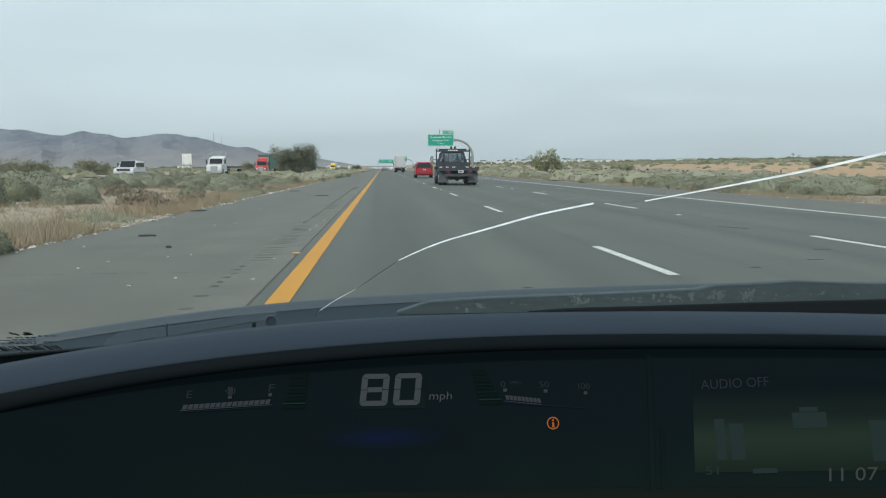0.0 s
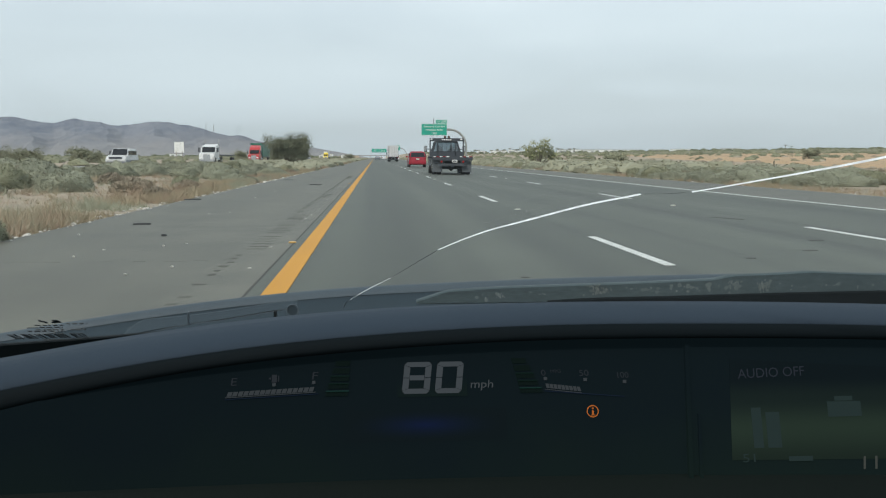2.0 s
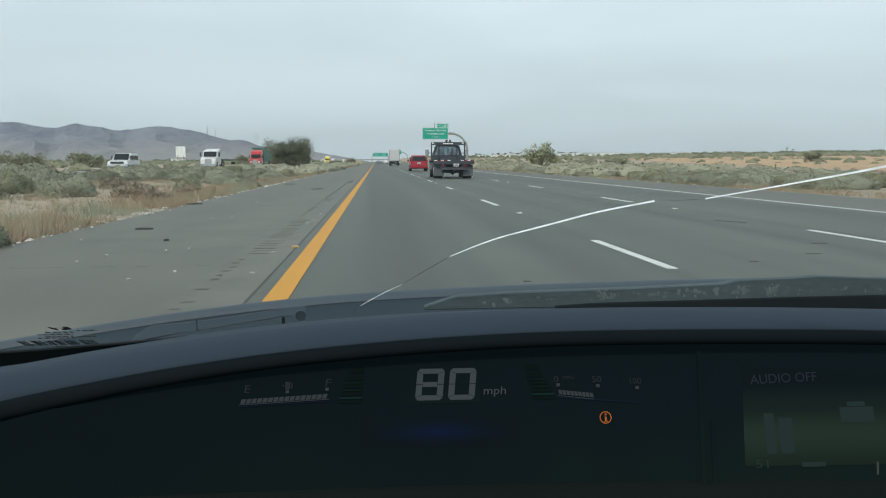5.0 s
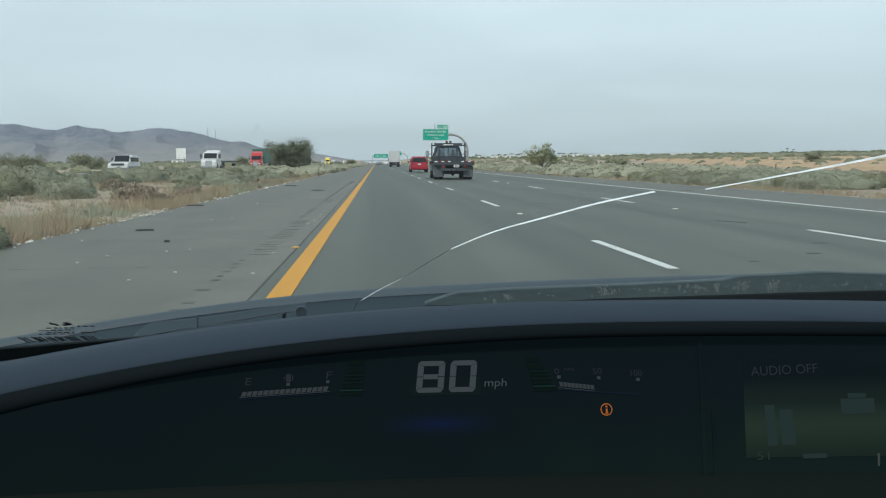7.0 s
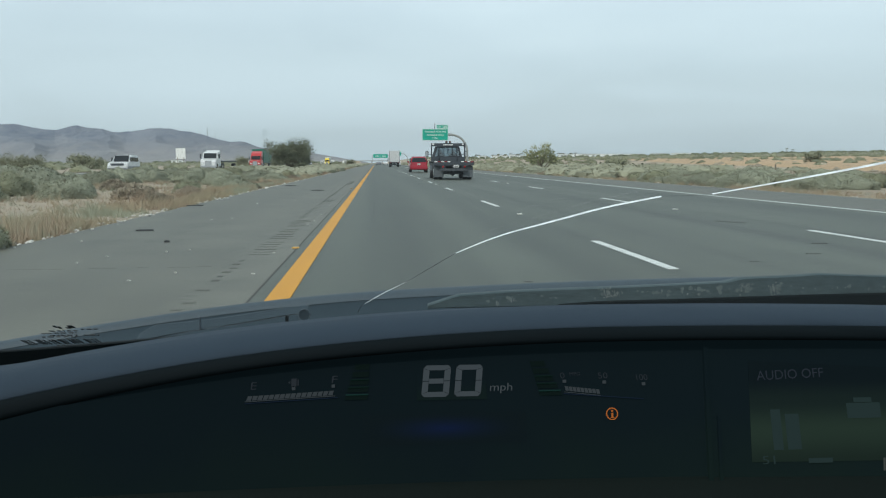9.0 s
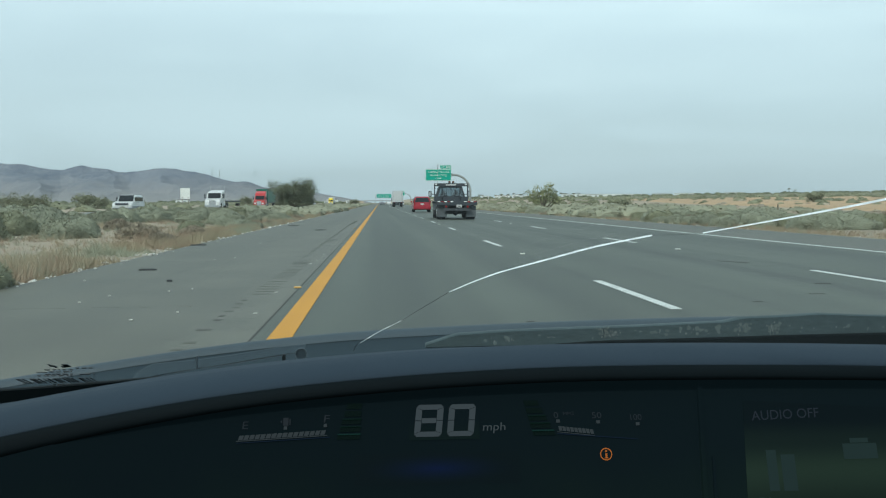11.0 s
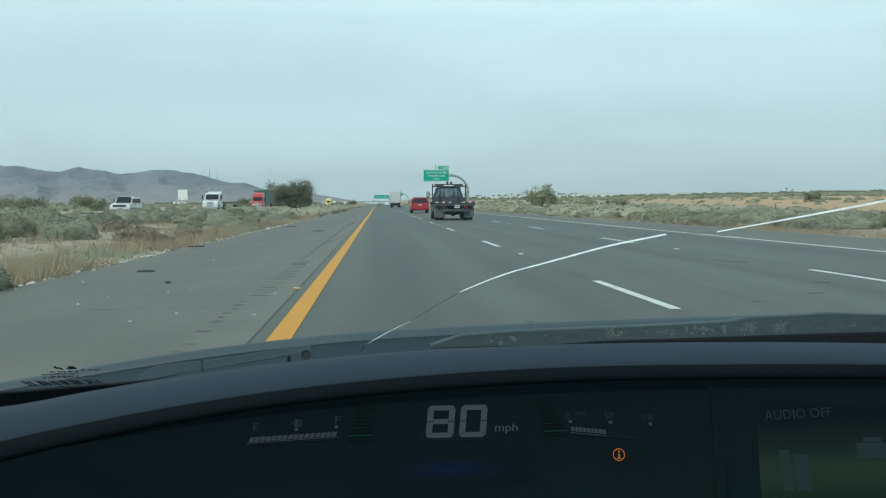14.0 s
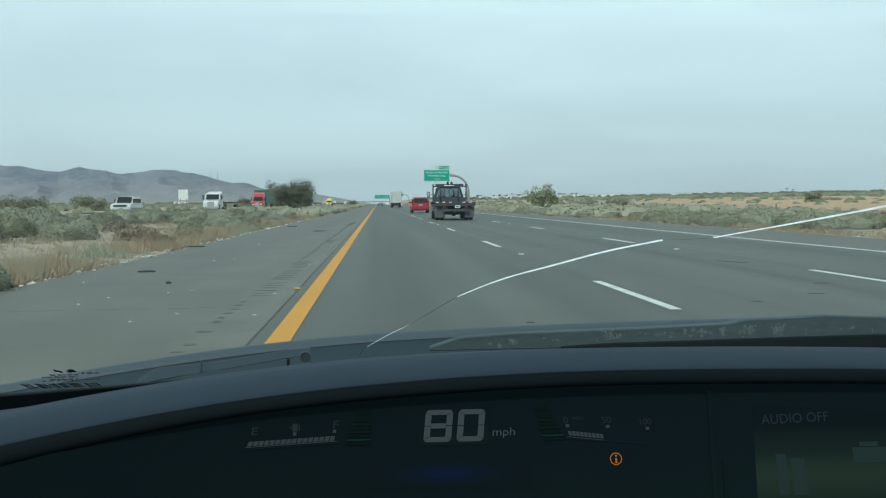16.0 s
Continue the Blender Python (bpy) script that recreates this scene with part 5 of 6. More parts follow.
# centre screen
screen = on_display("screen", poly([(0.2535, -0.0735), (0.475, -0.0765), (0.485, -0.002), (0.2585, 0.012)], 0.0005), M["screen"], screen_frame, 0.0012, "dim olive information screen")
caption("AUDIO OFF", 0.0082, 0.2645, -0.0050, M["screentext"], screen_frame, 0.0600, slope=0.03, label="dim grey screen lettering", lift=0.0022)
for u, v, w, h in ((0.2735, -0.0640, 0.0085, 0.034), (0.2860, -0.0640, 0.012, 0.030), (0.3420, -0.0390, 0.030, 0.013), (0.3490, -0.0255, 0.016, 0.004), (0.4090, -0.0680, 0.036, 0.034)):
    on_display("screen_icon", quad(u, v, u + w, v + h), M["screenicon"], screen_frame, 0.0019, "dim grey device icon")
caption("11 07", 0.0110, 0.3680, -0.0835, M["clock"], screen_frame, 0.043, lean=0.12, label="pale clock figures", lift=0.0022)
caption("51", 0.0070, 0.2625, -0.0755, M["screenicon"], screen_frame, 0.011, lift=0.0022)
on_display("text_bar", quad(0.303, -0.0755, 0.324, -0.0715), M["screenicon"], screen_frame, 0.0019, "unreadable dim text bar")

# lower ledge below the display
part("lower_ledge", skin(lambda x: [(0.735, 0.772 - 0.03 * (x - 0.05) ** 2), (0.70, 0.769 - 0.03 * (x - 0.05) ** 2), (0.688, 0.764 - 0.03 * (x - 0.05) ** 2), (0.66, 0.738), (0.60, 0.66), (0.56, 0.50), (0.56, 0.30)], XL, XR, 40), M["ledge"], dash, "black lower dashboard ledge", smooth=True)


# cowl, bonnet edge and wipers outside the glass
def bonnet(x):
    d = x - 0.75
    u = max(0.0, -d - 0.72)
    return 0.832 - 0.030 * d * d - 0.105 * u * u + 0.05 * u ** 4


hood = part("bonnet", skin(lambda x: [(1.44, bonnet(x) - 0.012), (1.445, bonnet(x) - 0.003), (1.455, bonnet(x)), (1.60, bonnet(x) - 0.034), (1.9, bonnet(x) - 0.11), (2.3, bonnet(x) - 0.24), (2.42, 0.45), (2.42, 0.2)], -0.80, 1.32, 60), M["hood"], own, "blue-grey painted bonnet edge", smooth=True)
part("cowl", skin(lambda x: [(1.30, bonnet(x) - 0.075), (1.36, bonnet(x) - 0.052), (1.40, bonnet(x) - 0.034), (1.43, bonnet(x) - 0.020), (1.442, bonnet(x) - 0.012)], -0.80, 1.32, 50), M["cowl"], own, "weathered grey cowl panel", smooth=True)


def strip(top, foot, y, name, material, label, n=40, thick=0.018, lean=0.0):
    """A strip on edge across the glass foot, between a top and a foot line of (x, z) points."""
    bm = bmesh.new()
    rows = []
    for x in np.linspace(top[0][0], top[-1][0], n):
        z1, z0 = float(np.interp(x, *zip(*top))), float(np.interp(x, *zip(*foot)))
        r = min(0.0016, (z1 - z0) * 0.4)
        k = lean * (z1 - z0)
        rows.append([bm.verts.new((x, y + dy, z)) for dy, z in ((0.0, z0), (-0.003, z0 + r), (-0.003 + k, z1 - r), (k, z1 - r * 0.3), (0.005 + k, z1), (thick + k, z1 - 0.001), (thick, z0))])
    for a, b in zip(rows, rows[1:]):
        for i in range(7):
            bm.faces.new((a[i], a[(i + 1) % 7], b[(i + 1) % 7], b[i]))
    bm.faces.new(rows[0]), bm.faces.new(rows[-1][::-1])
    return part(name, bm, M[material], own, label)


arm = strip([(-0.365, 0.7735), (-0.347, 0.7842), (-0.269, 0.7925), (-0.223, 0.7985), (-0.142, 0.8110), (-0.112, 0.8135)], [(-0.366, 0.7660), (-0.306, 0.7770), (-0.223, 0.7890), (-0.142, 0.8020), (-0.112, 0.8050)], 1.30, "wiper", "cowl", "dusty grey wiper arm at rest", 24, 0.004, 2.4)
part("arm_ridge", tube([(-0.306, 1.296, 0.7770), (-0.269, 1.296, 0.7835), (-0.223, 1.296, 0.7892), (-0.142, 1.296, 0.8022), (-0.116, 1.296, 0.8062)], 0.0006, 5), M["hood"], arm, "thin pale edge of the wiper arm")
part("wiper_pivot", tube([(-0.1165 + 0.0085 * math.cos(k * math.tau / 20), 1.292 + 0.002 * math.sin(k * math.tau / 20), 0.8035 + 0.0085 * math.sin(k * math.tau / 20)) for k in range(21)], 0.0011, 5), M["hood"], arm, "round rim of the wiper pivot cap", smooth=True)
part("pivot_cap", tube([(-0.1165, 1.300, 0.8035), (-0.1165, 1.294, 0.8040)], 0.0078, 18), M["cowl"], arm)
part("wiper_clip", box(-0.144, -0.140, 1.286, 1.30, 0.7925, 0.8035, 0.001), M["dashdark"], arm)
part("wiper_clip", box(-0.2700, -0.2680, 1.289, 1.297, 0.7845, 0.8030, 0.0006), M["hood"], arm)
blade = strip([(0.07, 0.8120), (0.117, 0.8270), (0.20, 0.8318), (0.30, 0.8345), (0.376, 0.8362), (0.545, 0.8420), (0.552, 0.8447), (0.568, 0.8480), (0.632, 0.8496), (0.698, 0.8530), (0.76, 0.8497), (0.82, 0.8478), (1.14, 0.8465)], [(0.07, 0.806), (0.40, 0.808), (1.14, 0.811)], 1.32, "wiper", "wiper", "dirty grey wiper blade at rest", 90)
rd = random.Random(31)
for x, w, h, n in ((0.350, 0.016, 0.016, 50), (0.362, 0.012, 0.008, 24), (0.568, 0.014, 0.020, 20), (0.616, 0.014, 0.020, 28), (0.47, 0.09, 0.010, 14), (0.263, 0.01, 0.005, 5), (0.19, 0.06, 0.012, 12), (0.72, 0.2, 0.016, 10)):
    for k in range(n):
        cx = x + rd.gauss(0, 0.32) * w
        cz, r = 0.8265 + 0.012 * (cx - 0.34) - 0.05 * max(0.0, 0.34 - cx) + max(-0.5, min(0.5, rd.gauss(0, 0.3))) * h, rd.uniform(0.0004, 0.0012)
        fleck = poly([(r * rd.uniform(0.5, 1.3) * math.cos(a), r * rd.uniform(0.6, 2.2) * math.sin(a)) for a in np.linspace(0, math.tau, 7)[:-1]], 0.0001)
        part("dirt_fleck", moved(fleck, pose(cx, 1.3166, cz, 90)), M["dust"], blade, "pale dried dirt fleck")
for x, w, h, n in ((0.352, 0.020, 0.016, 9), (0.53, 0.05, 0.012, 10), (0.572, 0.014, 0.018, 10), (0.616, 0.014, 0.018, 12), (0.44, 0.08, 0.010, 9), (0.20, 0.06, 0.010, 6), (0.82, 0.25, 0.012, 7)):
    for k in range(n):
        cx = x + rd.gauss(0, 0.5) * w
        cz, r = 0.8265 + 0.012 * (cx - 0.34) - 0.05 * max(0.0, 0.34 - cx) + max(-0.45, min(0.45, rd.gauss(0, 0.3))) * h, rd.uniform(0.0015, 0.004)
        film = poly([(r * rd.uniform(0.6, 1.4) * math.cos(a), r * rd.uniform(0.5, 1.2) * math.sin(a)) for a in np.linspace(0, math.tau, 9)[:-1]], 0.00004)
        part("dirt_film", moved(film, pose(cx, 1.3169 - 0.00006 * k, cz, 90)), M["smear"], blade, "thin pale film of road dirt")
# black bands in the gap between the cowl and the dashboard pad
strip([(0.27, 0.8120), (0.34, 0.8160), (0.44, 0.8172), (0.558, 0.8194), (0.65, 0.8212), (0.742, 0.8222), (0.81, 0.8230), (1.14, 0.825)], [(0.27, 0.79), (1.14, 0.79)], 1.304, "glass_seal", "dashdark", "black band in the gap at the windscreen foot", 30, 0.006)
strip([(-0.64, 0.7935), (-0.4646, 0.7985), (-0.397, 0.8025), (-0.328, 0.8072), (-0.258, 0.8127), (-0.20, 0.8155)], [(-0.64, 0.74), (-0.20, 0.78)], 1.10, "glass_seal", "dashdark", "black band in the gap at the windscreen foot", 30, 0.006)

# windscreen with its crack and printed label
bm = bmesh.new()
a = [bm.verts.new(p) for p in ((XL - 0.04, 0.0, glass_z(0)), (XR + 0.04, 0.0, glass_z(0)), (XR + 0.10, 1.43, glass_z(1.43)), (XL - 0.10, 1.43, glass_z(1.43)))]
b = [bm.verts.new(v.co + Vector((0, 0.002, 0.0045))) for v in a]
bm.faces.new(a), bm.faces.new(b[::-1])
for i in range(4):
    bm.faces.new((a[i], a[(i + 1) % 4], b[(i + 1) % 4], b[i]))
windscreen = part("windscreen", bm, M["glass"], own, "clear windscreen with one long crack")
windscreen.visible_shadow = False


def crack_run(points, widths, material, label):
    """One fracture face inside the pane, along (x, y) points of the pane."""
    bm = bmesh.new()
    up = Vector((0, -1, GLASS_SLOPE)).normalized()
    rows = []
    for i, ((x, y), w) in enumerate(zip(points, widths)):
        p = Vector((x, y, glass_z(y) - 0.004))
        q = points[min(i + 1, len(points) - 1)]
        o = points[max(i - 1, 0)]
        d = Vector((q[0] - o[0], q[1] - o[1], -GLASS_SLOPE * (q[1] - o[1]))).normalized()
        side = d.cross(Vector((0, GLASS_SLOPE, 1)).normalized()).normalized()
        rows.append([bm.verts.new(p + side * w / 2), bm.verts.new(p - side * w / 2)])
    for r, s in zip(rows, rows[1:]):
        bm.faces.new((r[0], r[1], s[1], s[0]))
    return part("crack", bm, material, windscreen, label)


def smooth_run(pts, n):
    p = np.array(pts)
    s = np.linspace(0, len(p) - 1, n)
    xs, ys = np.interp(s, range(len(p)), p[:, 0]), np.interp(s, range(len(p)), p[:, 1])
    k = np.array([0.25, 0.5, 0.25])
    for _ in range(3):
        xs[1:-1], ys[1:-1] = np.convolve(xs, k, "valid"), np.convolve(ys, k, "valid")
    return [(float(x), float(y)) for x, y in zip(xs, ys)]


r1 = smooth_run([(0.0627, 0.7745), (0.0822, 0.7434), (0.1009, 0.719), (0.1295, 0.6935), (0.1668, 0.6583), (0.2037, 0.6356)], 26)
crack_run(r1, [0.0014 + 0.0024 * min(1, i / 16) for i in range(26)], M["crack"], "bright white run of the crack")
r2 = smooth_run([(0.2409, 0.6313), (0.2787, 0.6101), (0.3107, 0.5912), (0.3459, 0.5694), (0.4024, 0.5225), (0.4451, 0.4878)], 26)
crack_run(r2, [0.0026 + 0.0038 * i / 25 for i in range(26)], M["crack"], "wide bright run of the crack")
r3 = smooth_run([(0.2037, 0.6356), (0.2165, 0.6351), (0.2291, 0.6341), (0.2409, 0.6313)], 10)
crack_run(r3[:5], [0.00022] * 5, M["cowl"], "faint hairline run of the crack")
crack_run(r3[4:9], [0.0003, 0.0006, 0.0007, 0.0006, 0.0004], M["crackdark"], "dark short run of the crack")
r4 = smooth_run([(0.0219, 0.8711), (0.0408, 0.8258), (0.0627, 0.7745)], 12)
crack_run(r4, [0.0005 + 0.00003 * i for i in range(12)], M["crackdark"], "thin dark run of the crack")
r5 = smooth_run([(-0.0215, 0.9625), (-0.001, 0.9140), (0.0219, 0.8711)], 10)
crack_run(r5, [0.0005 + 0.0003 * math.sin(i * 0.35) for i in range(10)], M["crack"], "thin bright foot of the crack")
crack_run([(-0.0300, 1.0030), (-0.0275, 0.9800), (-0.0245, 0.9720)], [0.0007] * 3, M["crackdark"], "thin dark foot of the crack")


def on_glass(name, x0, x1, y0, y1, material, parent, label=""):
    n = Vector((0, GLASS_SLOPE, 1)).normalized()
    bm = bmesh.new()
    a = [bm.verts.new(Vector((x, y, glass_z(y))) - n * 0.004) for x, y in ((x0, y0), (x1, y0), (x1, y1), (x0, y1))]
    b = [bm.verts.new(v.co - n * 0.0008) for v in a]
    bm.faces.new(a), bm.faces.new(b[::-1])
    for i in range(4):
        bm.faces.new((a[i], a[(i + 1) % 4], b[(i + 1) % 4], b[i]))
    return part(name, bm, material, parent, label)


n_in = Vector((0, GLASS_SLOPE, 1)).normalized()
bm = bmesh.new()
ringv = [[], []]
for k in range(12):
    a = k * math.tau / 12
    u, v = 0.0016 * math.cos(a) + 0.0012 * math.sin(a), -0.0062 * math.sin(a) * (1 + 0.2 * math.cos(3 * a))
    p = Vector((-0.0738 + u, 0.531 + v, glass_z(0.531 + v))) - n_in * 0.003
    ringv[0].append(bm.verts.new(p))
    ringv[1].append(bm.verts.new(p - n_in * 0.0005))
bm.faces.new(ringv[0]), bm.faces.new(ringv[1][::-1])
for k in range(12):
    bm.faces.new((ringv[0][k], ringv[0][(k + 1) % 12], ringv[1][(k + 1) % 12], ringv[1][k]))
part("smudge", bm, M["smudge"], windscreen, "faint grey smudge on the glass").visible_shadow = False
rs = random.Random(4)
label_part = on_glass("printed_label", -0.4210, -0.4080, 1.0930, 1.0950, M["print"], windscreen, "small black printed glass marking")
for x0, x1 in ((-0.462, -0.452), (-0.445, -0.434), (-0.428, -0.421), (-0.416, -0.408), (-0.404, -0.391), (-0.384, -0.368)):
    x = x0
    while x < x1:
        w = rs.choice((0.0010, 0.0016, 0.0024))
        on_glass("barcode_bar", x, x + w, 1.130 + 0.06 * (-0.368 - x) * 0.4, 1.158 + 0.06 * (-0.368 - x), M["print"], label_part)
        x += w + rs.choice((0.0014, 0.0022, 0.0034))
rl = random.Random(6)
for y, x0, x1 in ((1.078, -0.406, -0.372), (1.070, -0.366, -0.343), (1.090, -0.405, -0.378), (1.104, -0.415, -0.382), (1.113, -0.428, -0.386), (1.106, -0.374, -0.356), (1.168, -0.43, -0.395)):
    x = x0
    while x < x1:
        w = rl.uniform(0.002, 0.007)
        on_glass("text_bar", x, min(x + w, x1), y, y + 0.0035, M["print"], label_part)
        x += w + rl.uniform(0.0015, 0.004)
for x0, x1, y0, y1 in ((-0.3915, -0.3885, 1.050, 1.060), (-0.3885, -0.3855, 1.056, 1.066), (-0.3800, -0.3755, 1.060, 1.066), (-0.3755, -0.3690, 1.050, 1.064)):
    on_glass("emblem_bar", x0, x1, y0, y1, M["print"], label_part)

# roof, pillars, doors, back and floor close the cabin
MID = (XL + XR) / 2
HALF = (XR - XL) / 2 + 0.12


def crown(x):
    return 0.045 * (1 - ((x - MID) / HALF) ** 2)


part("roof", box(XL - 0.04, XR + 0.04, -1.55, 0.02, 1.262, 1.30, 0.01), M["headliner"], own, "grey cloth headliner")
part("roof_skin", skin(lambda x: [(0.045, 1.285), (0.03, 1.300 + crown(x) * 0.4), (-0.15, 1.310 + crown(x)), (-0.8, 1.325 + crown(x)), (-1.5, 1.310 + crown(x)), (-2.0, 1.265 + crown(x))], XL - 0.07, XR + 0.07, 24), M["hood"], own, "blue-grey painted roof", smooth=True)
part("hatch", skin(lambda x: [(-2.0, 1.265 + crown(x)), (-2.12, 1.235 + crown(x)), (-2.45, 1.06 + crown(x) * 0.6), (-2.62, 0.95), (-2.68, 0.75), (-2.68, 0.42), (-2.60, 0.24)], XL - 0.07, XR + 0.07, 24), M["hood"], own, "blue-grey painted tailgate", smooth=True)
part("rear_window", skin(lambda x: [(-2.115, 1.245 + crown(x)), (-2.30, 1.150 + crown(x) * 0.8), (-2.45, 1.068 + crown(x) * 0.6), (-2.56, 0.998 + crown(x) * 0.3)], XL + 0.08, XR - 0.08, 20), M["carglass"], own, "dark rear window", smooth=True)
for s, x in ((-1, XL - 0.05), (1, XR + 0.05)):
    part("pillar", tube([(x, 0.0, 1.275), (x + s * 0.03, 0.7, 0.99), (x + s * 0.05, 1.40, 0.71)], 0.045, 8), M["dashdark"], own)
    part("door", box(x - 0.03, x + 0.03, -2.1, 1.25, 0.22, 0.84, 0.02), M["dashdark"], own, "dark door panel")
    part("door_pillar", box(x - 0.03, x + 0.03, -0.62, -0.46, 0.84, 1.27), M["dashdark"], own)
    # side panes added out of view to dim the cabin
    part("side_window", box(x - 0.004, x + 0.004, -0.46, 0.55, 0.84, 1.265), M["tintglass"], own, "unseen dark side window that dims the cabin")
    part("side_window", box(x - 0.004, x + 0.004, -2.05, -0.62, 0.84, 1.265), M["tintglass"], own, "unseen dark side window that dims the cabin")
    part("quarter_panel", box(x - 0.02, x + 0.02, 0.55, 1.10, 0.70, 0.86), M["dashdark"], own)
    sill = [(-2.60, 0.24)]
    for wy in (-1.4, 1.75):
        sill += [(wy - 0.37 * math.cos(a), 0.24 + 0.40 * math.sin(a)) for a in np.linspace(0, math.pi, 11)]
    outline = sill + [(2.40, 0.24), (2.43, 0.44), (2.30, 0.52), (1.90, 0.58), (1.45, 0.64), (1.28, 0.80), (0.2, 0.84), (-2.1, 0.90), (-2.62, 0.94), (-2.68, 0.75), (-2.68, 0.42)]
    side = prism(outline, x + s * 0.035, x + s * 0.075)
    part("side_panel", side, M["hood"], own, "blue-grey painted body side")
    quarter = [(-1.50, 1.258), (-1.50, 1.306), (-2.0, 1.264), (-2.12, 1.234), (-2.45, 1.06), (-2.62, 0.945), (-2.05, 0.90), (-2.02, 1.19), (-1.94, 1.245)]
    part("rear_quarter", prism(quarter, x + s * 0.005, x + s * 0.03), M["hood"], own, "blue-grey painted rear quarter")
part("rear_wall", box(XL, XR, -2.15, -2.05, 0.22, 1.25), M["dashdark"], own)
part("floor_pan", box(XL, XR, -2.1, 2.3, 0.20, 0.26), M["dashdark"], own)
part("bulkhead", box(XL, XR, 1.22, 1.27, 0.26, 0.64), M["dashdark"], own)
for x in (XL - 0.02, XR + 0.02):
    for y in (-1.4, 1.75):
        wheel(own, x, y, 0.32, 0.2)


# ---- plants ----
def core(rng, rad, height, level=3):
    """An uneven mound of packed twigs and leaves that fills a bush."""
    bm = bmesh.new()
    bmesh.ops.create_icosphere(bm, subdivisions=level, radius=1.0)
    o = rng.uniform(0, 50)
    for p in bm.verts:
        q = p.co + Vector((o, 0, 0))
        k = 0.86 + 0.30 * noise.noise(q * 1.6) + 0.16 * noise.noise(q * 4.5) + 0.09 * noise.noise(q * 11)
        p.co = (p.co.x * rad * k, p.co.y * rad * k, max(-0.02, (p.co.z * 0.82 + 0.12) * height * k))
    return bm


def fuzz(rng, bm, count, size, spiky=0.0):
    """Small leaves standing off the faces of a mound: vertices and faces."""
    bm.normal_update()
    tris = [f for f in bm.faces if f.calc_center_median().z > 0.0]
    v = np.zeros((count * 4, 3))
    for i in range(count):
        f = tris[rng.randrange(len(tris))]
        a, b, c = (q.co for q in f.verts)
        r, s = sorted((rng.random(), rng.random()))
        p = a * r + b * (s - r) + c * (1 - s)
        out = f.normal + Vector((0, 0, 0.5))
        t = Vector((rng.uniform(-1, 1), rng.uniform(-1, 1), rng.uniform(-1, 1)))
        up = (out.normalized() * (0.55 + spiky) + t * 0.75).normalized()
        e = up.cross(t).normalized()
        k = size * rng.uniform(0.6, 1.5)
        w = k * (0.42 if not spiky else 0.16)
        p = p - up * k * 0.35
        for j, q in enumerate((p - e * w * 0.6, p + e * w * 0.6, p + e * w + up * k, p - e * w + up * k * 1.15)):
            v[i * 4 + j] = q
    return v, [(i * 4, i * 4 + 1, i * 4 + 2, i * 4 + 3) for i in range(count)]


def bush_kind(name, label, leaf, rad, height, count, size, seed, spiky=0.0, inner="twig"):
    rng = random.Random(seed)
    t = thing(name, pose(0, -40 - seed, -0.05), label, "bush", "desert bushes")
    mound = core(rng, rad * 0.95, height * 0.95)
    v, f = fuzz(rng, mound, count, size, spiky)
    lo = raw_ob("foliage", v, f, M[leaf])
    lo.parent = t
    st = bmesh.new()
    for k in range(7):
        a = rng.uniform(0, math.tau)
        tube([(0.04 * math.cos(a), 0.04 * math.sin(a), -0.03), (rad * 0.3 * math.cos(a), rad * 0.3 * math.sin(a), height * 0.4), (rad * 0.55 * math.cos(a), rad * 0.55 * math.sin(a), height * 0.75)], 0.02, 4, st, radii=[0.02, 0.012, 0.005])
    part("stems", st, M["twig"], t)
    k = 0.97 if inner == "leaf" else 0.75
    part("inner_twigs", moved(mound, Matrix.Diagonal((k, k, k, 1))), M[leaf if inner == "leaf" else "twig"], t, smooth=True)
    return t


KINDS = []
for i in range(5):
    KINDS.append(bush_kind("sagebrush", "grey-green sagebrush clump in the dry roadside soil", "sage", 0.66 + 0.11 * i, 0.56 + 0.06 * i, 3800, 0.030, 10 + i, inner="leaf"))
for i in range(2):
    KINDS.append(bush_kind("creosote_bush", "olive creosote bush in the dry roadside soil", "creosote", 0.75, 0.72 + 0.1 * i, 3200, 0.040, 20 + i, spiky=0.3, inner="leaf"))
for i in range(2):
    KINDS.append(bush_kind("dry_bush", "dead brown brush in the dry roadside soil", "brown", 0.6, 0.42, 2600, 0.085, 30 + i, spiky=0.9))


def scatter_bushes():
    rng = random.Random(77)
    spots = []

    def try_spot(x, y, gap):
        if all((x - a) ** 2 + (y - b) ** 2 > gap * gap for a, b, *_ in spots):
            spots.append((x, y))
            return True
        return False

    for _ in range(2600):
        if len(spots) >= 290:
            break
        if rng.random() < 0.36:
            y = 7 + 85 * rng.random() ** 1.35
            x = -5.15 - rng.random() ** 1.25 * 14.2
            if x < -0.52 * y - 9 or noise.noise((x * 0.22, y * 0.11, 3.0)) < -0.08:
                continue
            k = rng.choice(KINDS[:5] + KINDS[5:] + (KINDS[7:] * 2 if x > -7.2 else KINDS[:5]))
            s = rng.uniform(0.7, 1.2) * (0.75 if x > -7.2 else 1.3 if x < -9.5 else 1.05)
        else:
            y = 14 + 95 * rng.random() ** 1.2
            x = 15.0 + (rng.random() ** 1.8) * 11
            if noise.noise((x * 0.16, y * 0.13, 8.0)) < -0.06:
                continue
            k = rng.choice(KINDS[:5] + KINDS[:5] + KINDS[:5] + KINDS[5:])
            s = rng.uniform(0.65, 1.15)
        if try_spot(x, y, 2.1 if x < 0 else 0.9):
            copy_thing(k, pose(x, y, rise(x, y) - 0.01, 0, 0, rng.uniform(0, 360))).scale = (s * rng.uniform(0.9, 1.3), s * rng.uniform(0.9, 1.2), s)


